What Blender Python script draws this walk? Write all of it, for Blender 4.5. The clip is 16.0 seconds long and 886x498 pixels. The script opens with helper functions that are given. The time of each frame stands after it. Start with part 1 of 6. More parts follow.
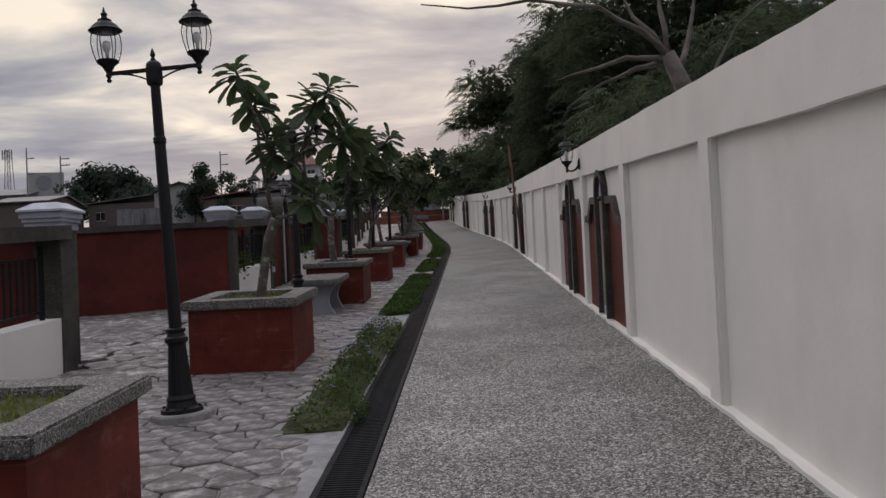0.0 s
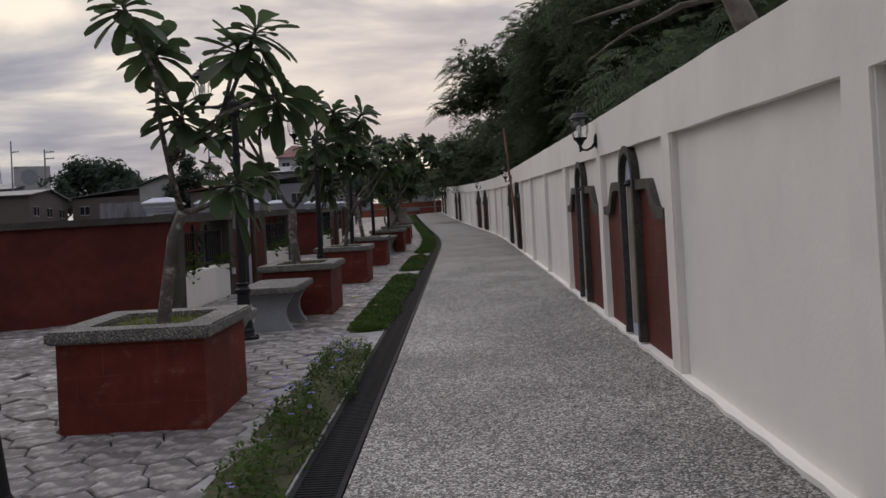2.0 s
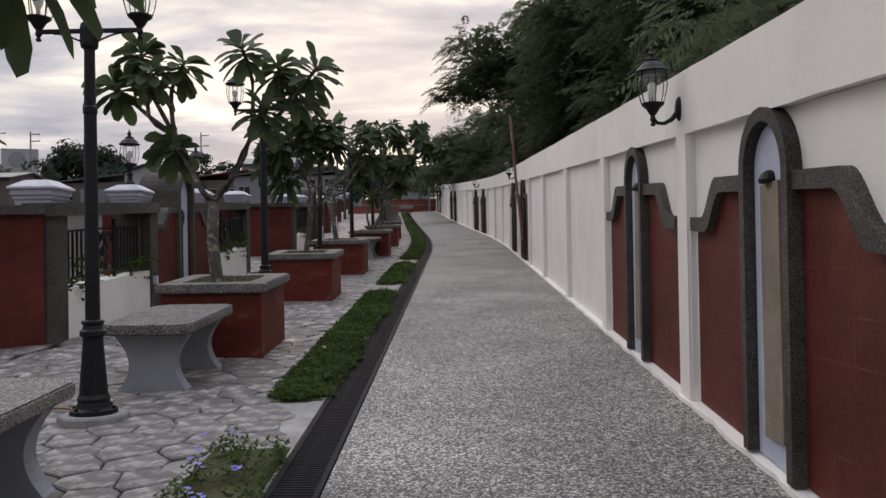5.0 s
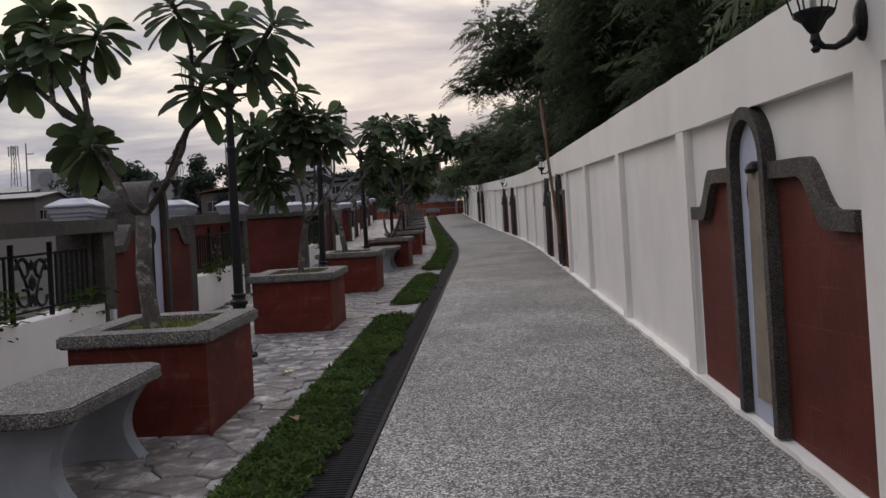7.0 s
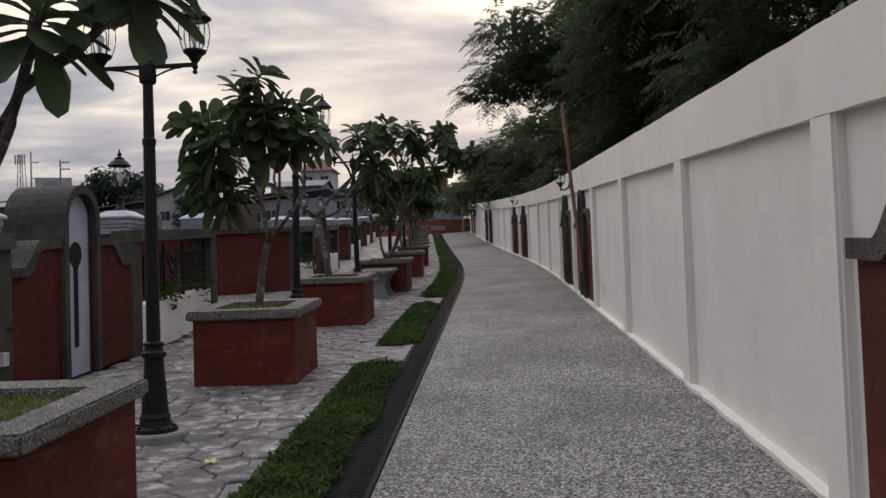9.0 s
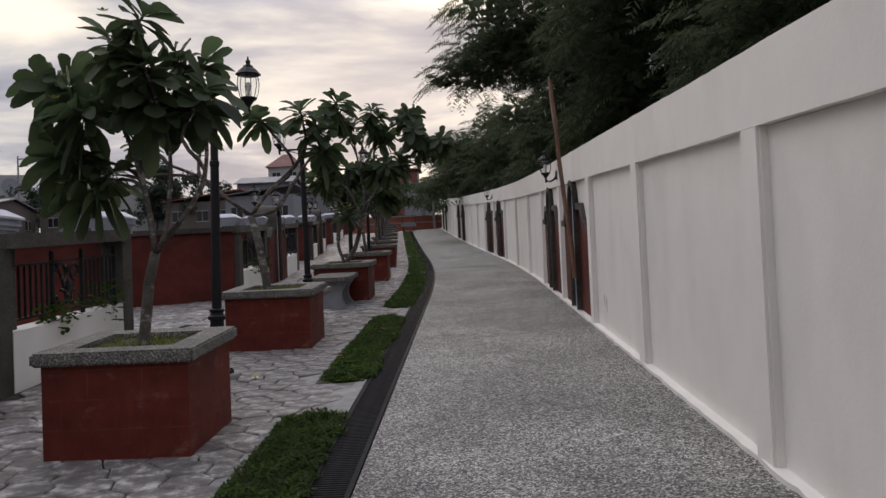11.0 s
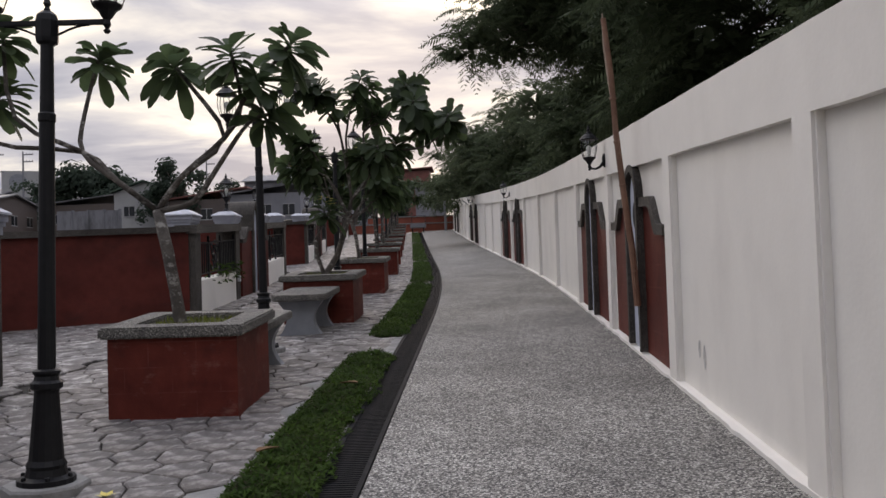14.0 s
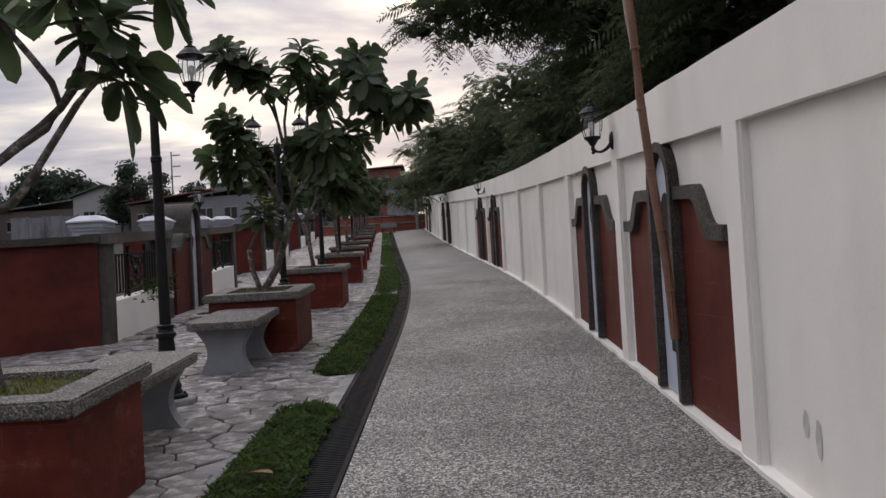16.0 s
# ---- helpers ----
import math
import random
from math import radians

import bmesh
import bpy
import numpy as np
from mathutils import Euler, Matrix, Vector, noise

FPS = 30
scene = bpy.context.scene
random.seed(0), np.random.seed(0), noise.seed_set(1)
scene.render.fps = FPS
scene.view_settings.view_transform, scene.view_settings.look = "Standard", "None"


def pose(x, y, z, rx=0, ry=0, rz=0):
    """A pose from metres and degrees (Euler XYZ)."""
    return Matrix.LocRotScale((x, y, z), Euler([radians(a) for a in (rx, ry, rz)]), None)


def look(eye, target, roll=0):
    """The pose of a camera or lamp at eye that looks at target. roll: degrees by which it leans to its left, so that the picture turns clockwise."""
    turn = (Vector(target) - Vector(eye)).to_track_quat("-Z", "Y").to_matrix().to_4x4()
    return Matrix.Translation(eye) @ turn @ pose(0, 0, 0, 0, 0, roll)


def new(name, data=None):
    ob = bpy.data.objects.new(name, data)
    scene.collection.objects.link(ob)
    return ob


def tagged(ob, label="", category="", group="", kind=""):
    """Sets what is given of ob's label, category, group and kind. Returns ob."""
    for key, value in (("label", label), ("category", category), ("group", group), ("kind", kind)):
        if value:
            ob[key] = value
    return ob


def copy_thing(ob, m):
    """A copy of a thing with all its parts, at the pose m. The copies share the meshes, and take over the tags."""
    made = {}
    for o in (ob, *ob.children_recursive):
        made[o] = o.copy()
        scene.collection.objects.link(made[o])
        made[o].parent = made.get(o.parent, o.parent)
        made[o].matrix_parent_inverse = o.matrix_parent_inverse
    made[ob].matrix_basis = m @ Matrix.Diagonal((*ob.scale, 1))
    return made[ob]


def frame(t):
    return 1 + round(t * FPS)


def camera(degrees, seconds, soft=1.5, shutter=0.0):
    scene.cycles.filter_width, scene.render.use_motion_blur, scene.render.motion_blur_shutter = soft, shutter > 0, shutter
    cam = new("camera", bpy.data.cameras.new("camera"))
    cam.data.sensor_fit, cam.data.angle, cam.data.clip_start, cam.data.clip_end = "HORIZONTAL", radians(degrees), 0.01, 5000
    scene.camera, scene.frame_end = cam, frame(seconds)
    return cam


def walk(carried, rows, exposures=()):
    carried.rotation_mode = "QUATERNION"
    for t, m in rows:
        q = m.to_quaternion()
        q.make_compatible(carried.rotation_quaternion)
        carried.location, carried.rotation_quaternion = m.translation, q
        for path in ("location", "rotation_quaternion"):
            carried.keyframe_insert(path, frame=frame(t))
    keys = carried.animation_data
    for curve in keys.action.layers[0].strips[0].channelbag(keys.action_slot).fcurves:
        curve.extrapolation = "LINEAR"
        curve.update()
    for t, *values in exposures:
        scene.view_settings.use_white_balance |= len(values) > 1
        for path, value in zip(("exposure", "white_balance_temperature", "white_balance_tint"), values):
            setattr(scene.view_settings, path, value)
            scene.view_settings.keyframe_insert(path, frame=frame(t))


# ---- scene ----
cam = camera(56.5, 16.0)
METRES, EYE, TILT, LEAN, TURN = 19.2, 1.5, 0.0, 0.0, 1.7
ROWS = [
    (0.0, 0.0, 0.0, 0.0, 0.06, 1.26, 2.61),
    (0.5, 0.0022, 0.0308, 0.0018, 1.58, 2.77, 2.15),
    (1.0, 0.0032, 0.0635, 0.0042, 1.05, 3.92, 2.39),
    (1.5, 0.006, 0.0949, 0.0053, 0.63, 2.25, 2.76),
    (2.0, 0.0071, 0.1263, 0.0073, -0.38, 0.68, 3.01),
    (2.5, 0.0093, 0.1568, 0.0092, -2.84, 0.37, 3.91),
    (3.0, 0.011, 0.1895, 0.0116, -3.79, 0.02, 2.98),
    (3.5, 0.0105, 0.22, 0.0141, -2.73, 0.38, 2.75),
    (6.0, 0.0168, 0.3806, 0.0242, -0.39, 0.63, 0.69),
    (6.5, 0.0172, 0.4116, 0.0264, 0.54, 0.74, 2.68),
    (7.0, 0.0208, 0.4419, 0.0281, 1.34, 0.8, 3.24),
    (7.5, 0.0217, 0.4731, 0.0308, 0.99, 2.13, 1.78),
    (8.0, 0.0223, 0.5028, 0.0325, 1.85, 3.22, 1.56),
    (8.5, 0.0221, 0.5344, 0.0346, 1.96, 2.34, 1.78),
    (11.0, 0.0239, 0.6873, 0.0465, -0.18, 1.68, 2.48),
    (11.5, 0.0265, 0.718, 0.0485, -1.31, 2.13, 1.52),
    (12.0, 0.0249, 0.7477, 0.0504, -2.13, 2.2, 1.34),
    (12.5, 0.0269, 0.7783, 0.0522, -1.26, 1.74, 1.77),
    (13.0, 0.0262, 0.811, 0.0534, -1.93, 0.59, 1.67),
    (13.5, 0.0284, 0.8413, 0.0554, -0.63, 0.6, 1.62),
    (14.0, 0.0294, 0.8733, 0.0578, 0.67, 1.77, 1.85),
    (14.5, 0.0316, 0.9032, 0.0604, -0.82, 2.73, 2.36),
    (15.0, 0.0326, 0.9348, 0.0631, -1.75, 2.39, 1.99),
    (15.5, 0.0328, 0.9651, 0.0652, -2.29, 1.99, 3.14),
    (16.0, 0.0344, 0.9963, 0.0675, -1.12, 1.58, 3.16),
]
EXPOSURES = [(t, stops + 0.07, 7350, 19) for t, stops in ((0.0, -0.53), (1.0, -0.69), (2.5, -0.22), (3.5, 0.05), (6.0, -0.12), (7.0, -0.27), (8.5, -0.30), (11.0, -0.22), (12.5, -0.15), (14.0, -0.03), (16.0, -0.04))]
walk(cam, [(t, pose(0, 0, EYE, TILT, LEAN, TURN) @ pose(METRES * x, METRES * y, METRES * z, 90 + pitch, roll, yaw)) for t, x, y, z, yaw, pitch, roll in ROWS], EXPOSURES)

# ---- lay of the land: a walkway that climbs gently along a boundary wall ----
SL, CR, X0 = 0.0668, 0.035, -0.75
WX, KR, KL = 1.65, -0.62, -0.90     # wall face, drain's two edges
WALL_H, BAND_H = 2.255, 1.83
PILASTERS = [-3.3, -0.3, 2.72, 5.72, 8.73, 11.75, 14.80, 17.75, 20.80, 23.65, 26.76, 29.86] + [29.86 + 3.04 * k for k in range(1, 16)]
Y_NEAR, Y_FAR = -6.0, 78.0


def bend(y):
    """The sideways drift of the whole walkway, which turns gently aside."""
    if y < 29:
        return 0.0
    if y < 42:
        return -0.003 * (y - 29) ** 2
    return -0.507 - 0.078 * (y - 42)


def climb(y):
    """Height of the ground along the walkway: an even slope, a little steeper far on."""
    return SL * max(-30, min(y, 240)) + 0.00028 * max(0.0, min(y, 80) - 30) ** 2


def grade(x, y):
    return climb(y) + CR * max(0.0, min(x, 2.4) - X0)


def rise(y):
    """The wall's courses gain a little height along the climb."""
    return 0.0032 * max(0.0, min(y, 30) - 14)


def spot(x, y, h=0.0):
    return Vector((x + bend(y), y, grade(x, y) + h))


def heading(y):
    return math.degrees(math.atan2(-(bend(y + 0.5) - bend(y - 0.5)), 1.0))


def stand(x, y, h=0.0, turn=0.0):
    p = spot(x, y, h)
    return pose(p.x, p.y, p.z, 0, 0, heading(y) + turn)


# ---- sky and light ----
def make_sky():
    w = bpy.data.worlds.new("evening_sky")
    scene.world = w
    w.use_nodes = True
    nt = w.node_tree
    nt.nodes.clear()
    out = nt.nodes.new("ShaderNodeOutputWorld")
    bg = nt.nodes.new("ShaderNodeBackground")
    sky = nt.nodes.new("ShaderNodeTexSky")
    sky.sky_type = "NISHITA"
    sky.sun_disc = False
    sky.sun_elevation = radians(14)
    sky.sun_rotation = radians(-5)
    sky.air_density, sky.dust_density = 1.0, 2.0
    tc = nt.nodes.new("ShaderNodeTexCoord")
    sep = nt.nodes.new("ShaderNodeSeparateXYZ")
    nt.links.new(tc.outputs["Generated"], sep.inputs[0])
    # flat cloud deck: direction divided by its height
    add = nt.nodes.new("ShaderNodeMath")
    add.operation = "MAXIMUM"
    nt.links.new(sep.outputs["Z"], add.inputs[0])
    add.inputs[1].default_value = 0.0
    plus = nt.nodes.new("ShaderNodeMath")
    plus.operation = "ADD"
    nt.links.new(add.outputs[0], plus.inputs[0])
    plus.inputs[1].default_value = 0.09
    dx = nt.nodes.new("ShaderNodeMath")
    dx.operation = "DIVIDE"
    nt.links.new(sep.outputs["X"], dx.inputs[0])
    nt.links.new(plus.outputs[0], dx.inputs[1])
    dy = nt.nodes.new("ShaderNodeMath")
    dy.operation = "DIVIDE"
    nt.links.new(sep.outputs["Y"], dy.inputs[0])
    nt.links.new(plus.outputs[0], dy.inputs[1])
    comb = nt.nodes.new("ShaderNodeCombineXYZ")
    nt.links.new(dx.outputs[0], comb.inputs[0])
    nt.links.new(dy.outputs[0], comb.inputs[1])
    n1 = nt.nodes.new("ShaderNodeTexNoise")
    n1.inputs["Scale"].default_value = 0.85
    n1.inputs["Detail"].default_value = 10
    n1.inputs["Roughness"].default_value = 0.52
    n1.inputs["Distortion"].default_value = 0.35
    mp = nt.nodes.new("ShaderNodeMapping")
    mp.inputs["Scale"].default_value = (1.15, 1.5, 1.0)
    mp.inputs["Location"].default_value = (1.7, 0.4, 2.0)
    nt.links.new(comb.outputs[0], mp.inputs[0])
    nt.links.new(mp.outputs[0], n1.inputs["Vector"])
    ramp = nt.nodes.new("ShaderNodeValToRGB")
    r = ramp.color_ramp
    r.elements[0].position, r.elements[0].color = 0.41, (0.32, 0.38, 0.50, 1)
    r.elements[1].position, r.elements[1].color = 0.66, (1.23, 1.22, 1.10, 1)
    e = r.elements.new(0.50)
    e.color = (0.48, 0.54, 0.64, 1)
    e = r.elements.new(0.585)
    e.color = (0.77, 0.82, 0.83, 1)
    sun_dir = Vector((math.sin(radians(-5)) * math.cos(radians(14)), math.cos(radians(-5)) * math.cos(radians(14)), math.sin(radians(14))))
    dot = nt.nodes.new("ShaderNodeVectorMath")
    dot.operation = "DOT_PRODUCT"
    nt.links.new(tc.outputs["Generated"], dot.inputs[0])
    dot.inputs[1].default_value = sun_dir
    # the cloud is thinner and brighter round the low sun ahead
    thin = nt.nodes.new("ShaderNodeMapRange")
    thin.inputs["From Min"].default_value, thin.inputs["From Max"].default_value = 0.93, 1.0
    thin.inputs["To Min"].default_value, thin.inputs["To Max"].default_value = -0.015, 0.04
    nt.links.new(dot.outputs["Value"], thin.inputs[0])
    cover = nt.nodes.new("ShaderNodeMath")
    cover.operation = "ADD"
    nt.links.new(n1.outputs["Fac"], cover.inputs[0])
    nt.links.new(thin.outputs[0], cover.inputs[1])
    nt.links.new(cover.outputs[0], ramp.inputs[0])
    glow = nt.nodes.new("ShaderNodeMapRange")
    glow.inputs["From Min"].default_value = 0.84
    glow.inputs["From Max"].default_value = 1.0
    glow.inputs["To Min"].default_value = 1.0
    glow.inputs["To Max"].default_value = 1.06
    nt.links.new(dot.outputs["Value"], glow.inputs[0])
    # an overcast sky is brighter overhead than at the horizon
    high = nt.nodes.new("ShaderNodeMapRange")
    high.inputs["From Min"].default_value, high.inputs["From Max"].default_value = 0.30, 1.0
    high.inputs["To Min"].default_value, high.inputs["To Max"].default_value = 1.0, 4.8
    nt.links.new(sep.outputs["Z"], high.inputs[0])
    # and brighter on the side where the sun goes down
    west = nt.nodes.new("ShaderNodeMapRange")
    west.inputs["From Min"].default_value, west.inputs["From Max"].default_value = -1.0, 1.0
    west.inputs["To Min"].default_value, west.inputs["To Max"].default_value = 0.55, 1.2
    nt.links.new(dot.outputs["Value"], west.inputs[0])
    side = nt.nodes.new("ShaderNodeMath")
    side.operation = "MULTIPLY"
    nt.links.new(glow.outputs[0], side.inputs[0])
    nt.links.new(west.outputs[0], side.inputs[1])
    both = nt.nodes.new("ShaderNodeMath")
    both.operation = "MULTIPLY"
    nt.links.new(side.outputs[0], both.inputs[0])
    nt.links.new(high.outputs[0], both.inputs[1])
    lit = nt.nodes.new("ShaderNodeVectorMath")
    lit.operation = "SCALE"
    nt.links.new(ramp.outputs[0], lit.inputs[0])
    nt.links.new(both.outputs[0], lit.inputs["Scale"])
    sk = nt.nodes.new("ShaderNodeVectorMath")
    sk.operation = "SCALE"
    sk.inputs["Scale"].default_value = 0.07
    nt.links.new(sky.outputs[0], sk.inputs[0])
    mix = nt.nodes.new("ShaderNodeMix")
    mix.data_type = "RGBA"
    mix.inputs["Factor"].default_value = 0.92
    nt.links.new(sk.outputs[0], mix.inputs["A"])
    nt.links.new(lit.outputs[0], mix.inputs["B"])
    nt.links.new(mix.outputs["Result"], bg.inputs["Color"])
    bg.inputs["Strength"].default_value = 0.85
    nt.links.new(bg.outputs[0], out.inputs[0])
    sun = new("sun", bpy.data.lights.new("sun", "SUN"))
    sun.data.energy, sun.data.angle, sun.data.color = 0.6, radians(20), (1.0, 0.9, 0.78)
    sun.matrix_world = look((0, 0, 30), Vector((0, 0, 30)) - sun_dir)


make_sky()


# ---- materials ----
def rgb(*c):
    return (*c, 1.0)


def surface(name, stops, scale=8.0, rough=0.85, bump=0.15, bump_scale=60.0, second=0.25, second_scale=1.3, metal=0.0, per_object=0.0, per_island=0.0):
    """A node material: colours mixed by fine noise, broad stains over them, grain in the relief."""
    m = bpy.data.materials.new(name)
    m.use_nodes = True
    nt = m.node_tree
    b = nt.nodes["Principled BSDF"]
    tc = nt.nodes.new("ShaderNodeTexCoord")
    n1 = nt.nodes.new("ShaderNodeTexNoise")
    n1.inputs["Scale"].default_value, n1.inputs["Detail"].default_value = scale, 8
    n1.inputs["Roughness"].default_value = 0.65
    nt.links.new(tc.outputs["Object"], n1.inputs["Vector"])
    ramp = nt.nodes.new("ShaderNodeValToRGB")
    for k, (p, c) in enumerate(stops):
        e = ramp.color_ramp.elements[k] if k < 2 else ramp.color_ramp.elements.new(p)
        e.position, e.color = p, c
    nt.links.new(n1.outputs["Fac"], ramp.inputs[0])
    n2 = nt.nodes.new("ShaderNodeTexNoise")
    n2.inputs["Scale"].default_value, n2.inputs["Detail"].default_value = second_scale, 5
    nt.links.new(tc.outputs["Object"], n2.inputs["Vector"])
    rng = nt.nodes.new("ShaderNodeMapRange")
    rng.inputs["From Min"].default_value, rng.inputs["From Max"].default_value = 0.3, 0.7
    rng.inputs["To Min"].default_value, rng.inputs["To Max"].default_value = 1 - second, 1 + second * 0.6
    nt.links.new(n2.outputs["Fac"], rng.inputs[0])
    last = rng.outputs[0]
    for amount, node, socket in ((per_object, "ShaderNodeObjectInfo", "Random"), (per_island, "ShaderNodeNewGeometry", "Random Per Island")):
        if amount:
            src = nt.nodes.new(node)
            mr = nt.nodes.new("ShaderNodeMapRange")
            mr.inputs["To Min"].default_value, mr.inputs["To Max"].default_value = 1 - amount, 1 + amount
            nt.links.new(src.outputs[socket], mr.inputs[0])
            mul = nt.nodes.new("ShaderNodeMath")
            mul.operation = "MULTIPLY"
            nt.links.new(last, mul.inputs[0])
            nt.links.new(mr.outputs[0], mul.inputs[1])
            last = mul.outputs[0]
    sc = nt.nodes.new("ShaderNodeVectorMath")
    sc.operation = "SCALE"
    nt.links.new(ramp.outputs[0], sc.inputs[0])
    nt.links.new(last, sc.inputs["Scale"])
    nt.links.new(sc.outputs[0], b.inputs["Base Color"])
    b.inputs["Roughness"].default_value, b.inputs["Metallic"].default_value = rough, metal
    n3 = nt.nodes.new("ShaderNodeTexNoise")
    n3.inputs["Scale"].default_value, n3.inputs["Detail"].default_value = bump_scale, 6
    nt.links.new(tc.outputs["Object"], n3.inputs["Vector"])
    bp = nt.nodes.new("ShaderNodeBump")
    bp.inputs["Strength"].default_value, bp.inputs["Distance"].default_value = bump, 0.01
    nt.links.new(n3.outputs["Fac"], bp.inputs["Height"])
    nt.links.new(bp.outputs[0], b.inputs["Normal"])
    return m


def pebble(name, cell, stops, stain=0.22, bump=0.5):
    """Exposed-aggregate finish: small stones of several greys set in cement."""
    m = bpy.data.materials.new(name)
    m.use_nodes = True
    nt = m.node_tree
    b = nt.nodes["Principled BSDF"]
    tc = nt.nodes.new("ShaderNodeTexCoord")
    v = nt.nodes.new("ShaderNodeTexVoronoi")
    v.inputs["Scale"].default_value = 1.0 / cell
    nt.links.new(tc.outputs["Object"], v.inputs["Vector"])
    s = nt.nodes.new("ShaderNodeSeparateColor")
    nt.links.new(v.outputs["Color"], s.inputs[0])
    ramp = nt.nodes.new("ShaderNodeValToRGB")
    ramp.color_ramp.interpolation = "CONSTANT"
    for k, (p, c) in enumerate(stops):
        e = ramp.color_ramp.elements[k] if k < 2 else ramp.color_ramp.elements.new(p)
        e.position, e.color = p, c
    nt.links.new(s.outputs[0], ramp.inputs[0])
    edge = nt.nodes.new("ShaderNodeMapRange")
    edge.inputs["From Min"].default_value, edge.inputs["From Max"].default_value = 0.35, 0.75
    edge.inputs["To Min"].default_value, edge.inputs["To Max"].default_value = 1.0, 0.45
    nt.links.new(v.outputs["Distance"], edge.inputs[0])
    n2 = nt.nodes.new("ShaderNodeTexNoise")
    n2.inputs["Scale"].default_value, n2.inputs["Detail"].default_value = 0.9, 6
    nt.links.new(tc.outputs["Object"], n2.inputs["Vector"])
    rng = nt.nodes.new("ShaderNodeMapRange")
    rng.inputs["From Min"].default_value, rng.inputs["From Max"].default_value = 0.3, 0.7
    rng.inputs["To Min"].default_value, rng.inputs["To Max"].default_value = 1 - stain, 1 + stain * 0.5
    nt.links.new(n2.outputs["Fac"], rng.inputs[0])
    n4 = nt.nodes.new("ShaderNodeTexNoise")
    n4.inputs["Scale"].default_value, n4.inputs["Detail"].default_value = 9.0, 3
    nt.links.new(tc.outputs["Object"], n4.inputs["Vector"])
    r4 = nt.nodes.new("ShaderNodeMapRange")
    r4.inputs["From Min"].default_value, r4.inputs["From Max"].default_value = 0.3, 0.7
    r4.inputs["To Min"].default_value, r4.inputs["To Max"].default_value = 0.82, 1.12
    nt.links.new(n4.outputs["Fac"], r4.inputs[0])
    m0 = nt.nodes.new("ShaderNodeMath")
    m0.operation = "MULTIPLY"
    nt.links.new(rng.outputs[0], m0.inputs[0])
    nt.links.new(r4.outputs[0], m0.inputs[1])
    m1 = nt.nodes.new("ShaderNodeMath")
    m1.operation = "MULTIPLY"
    nt.links.new(edge.outputs[0], m1.inputs[0])
    nt.links.new(m0.outputs[0], m1.inputs[1])
    sc = nt.nodes.new("ShaderNodeVectorMath")
    sc.operation = "SCALE"
    nt.links.new(ramp.outputs[0], sc.inputs[0])
    nt.links.new(m1.outputs[0], sc.inputs["Scale"])
    nt.links.new(sc.outputs[0], b.inputs["Base Color"])
    b.inputs["Roughness"].default_value = 0.8
    inv = nt.nodes.new("ShaderNodeMath")
    inv.operation = "SUBTRACT"
    inv.inputs[0].default_value = 1.0
    nt.links.new(v.outputs["Distance"], inv.inputs[1])
    bp = nt.nodes.new("ShaderNodeBump")
    bp.inputs["Strength"].default_value, bp.inputs["Distance"].default_value = bump, cell * 0.4
    nt.links.new(inv.outputs[0], bp.inputs["Height"])
    nt.links.new(bp.outputs[0], b.inputs["Normal"])
    return m


def painted_wall(name, base, dirt):
    """White painted plaster: faint trowel marks, grey rain streaks that run down."""
    m = surface(name, [(0.3, base), (0.7, tuple(min(1, c * 1.05) for c in base[:3]) + (1,))], 3.0, 0.75, 0.12, 35.0, 0.05, 0.5)
    nt = m.node_tree
    b = nt.nodes["Principled BSDF"]
    src = b.inputs["Base Color"].links[0].from_socket
    tc = nt.nodes.new("ShaderNodeTexCoord")
    mp = nt.nodes.new("ShaderNodeMapping")
    mp.inputs["Scale"].default_value = (0.9, 0.9, 0.55)
    nt.links.new(tc.outputs["Object"], mp.inputs[0])
    n = nt.nodes.new("ShaderNodeTexNoise")
    n.inputs["Scale"].default_value, n.inputs["Detail"].default_value = 1.6, 7
    nt.links.new(mp.outputs[0], n.inputs["Vector"])
    r = nt.nodes.new("ShaderNodeMapRange")
    r.inputs["From Min"].default_value, r.inputs["From Max"].default_value = 0.5, 0.78
    r.inputs["To Min"].default_value, r.inputs["To Max"].default_value = 0.0, 0.22
    nt.links.new(n.outputs["Fac"], r.inputs[0])
    mx = nt.nodes.new("ShaderNodeMix")
    mx.data_type = "RGBA"
    nt.links.new(r.outputs[0], mx.inputs["Factor"])
    nt.links.new(src, mx.inputs["A"])
    mx.inputs["B"].default_value = dirt
    nt.links.new(mx.outputs["Result"], b.inputs["Base Color"])
    return m


def plain(name, color, rough=0.5, metal=0.0):
    m = bpy.data.materials.new(name)
    m.use_nodes = True
    b = m.node_tree.nodes["Principled BSDF"]
    b.inputs["Base Color"].default_value, b.inputs["Roughness"].default_value, b.inputs["Metallic"].default_value = color, rough, metal
    return m


def leafy(name, stops, rough=0.45, gloss=0.2):
    m = surface(name, stops, 3.0, rough, 0.05, 40.0, 0.25, 1.0, per_island=0.35)
    b = m.node_tree.nodes["Principled BSDF"]
    b.inputs["Transmission Weight"].default_value = 0.0
    b.inputs["Specular IOR Level"].default_value = gloss
    nt = m.node_tree
    tr = nt.nodes.new("ShaderNodeBsdfTranslucent")
    src = b.inputs["Base Color"].links[0].from_socket
    nt.links.new(src, tr.inputs["Color"])
    mx = nt.nodes.new("ShaderNodeMixShader")
    mx.inputs[0].default_value = 0.48
    nt.links.new(b.outputs[0], mx.inputs[1])
    nt.links.new(tr.outputs[0], mx.inputs[2])
    nt.links.new(mx.outputs[0], nt.nodes["Material Output"].inputs["Surface"])
    return m


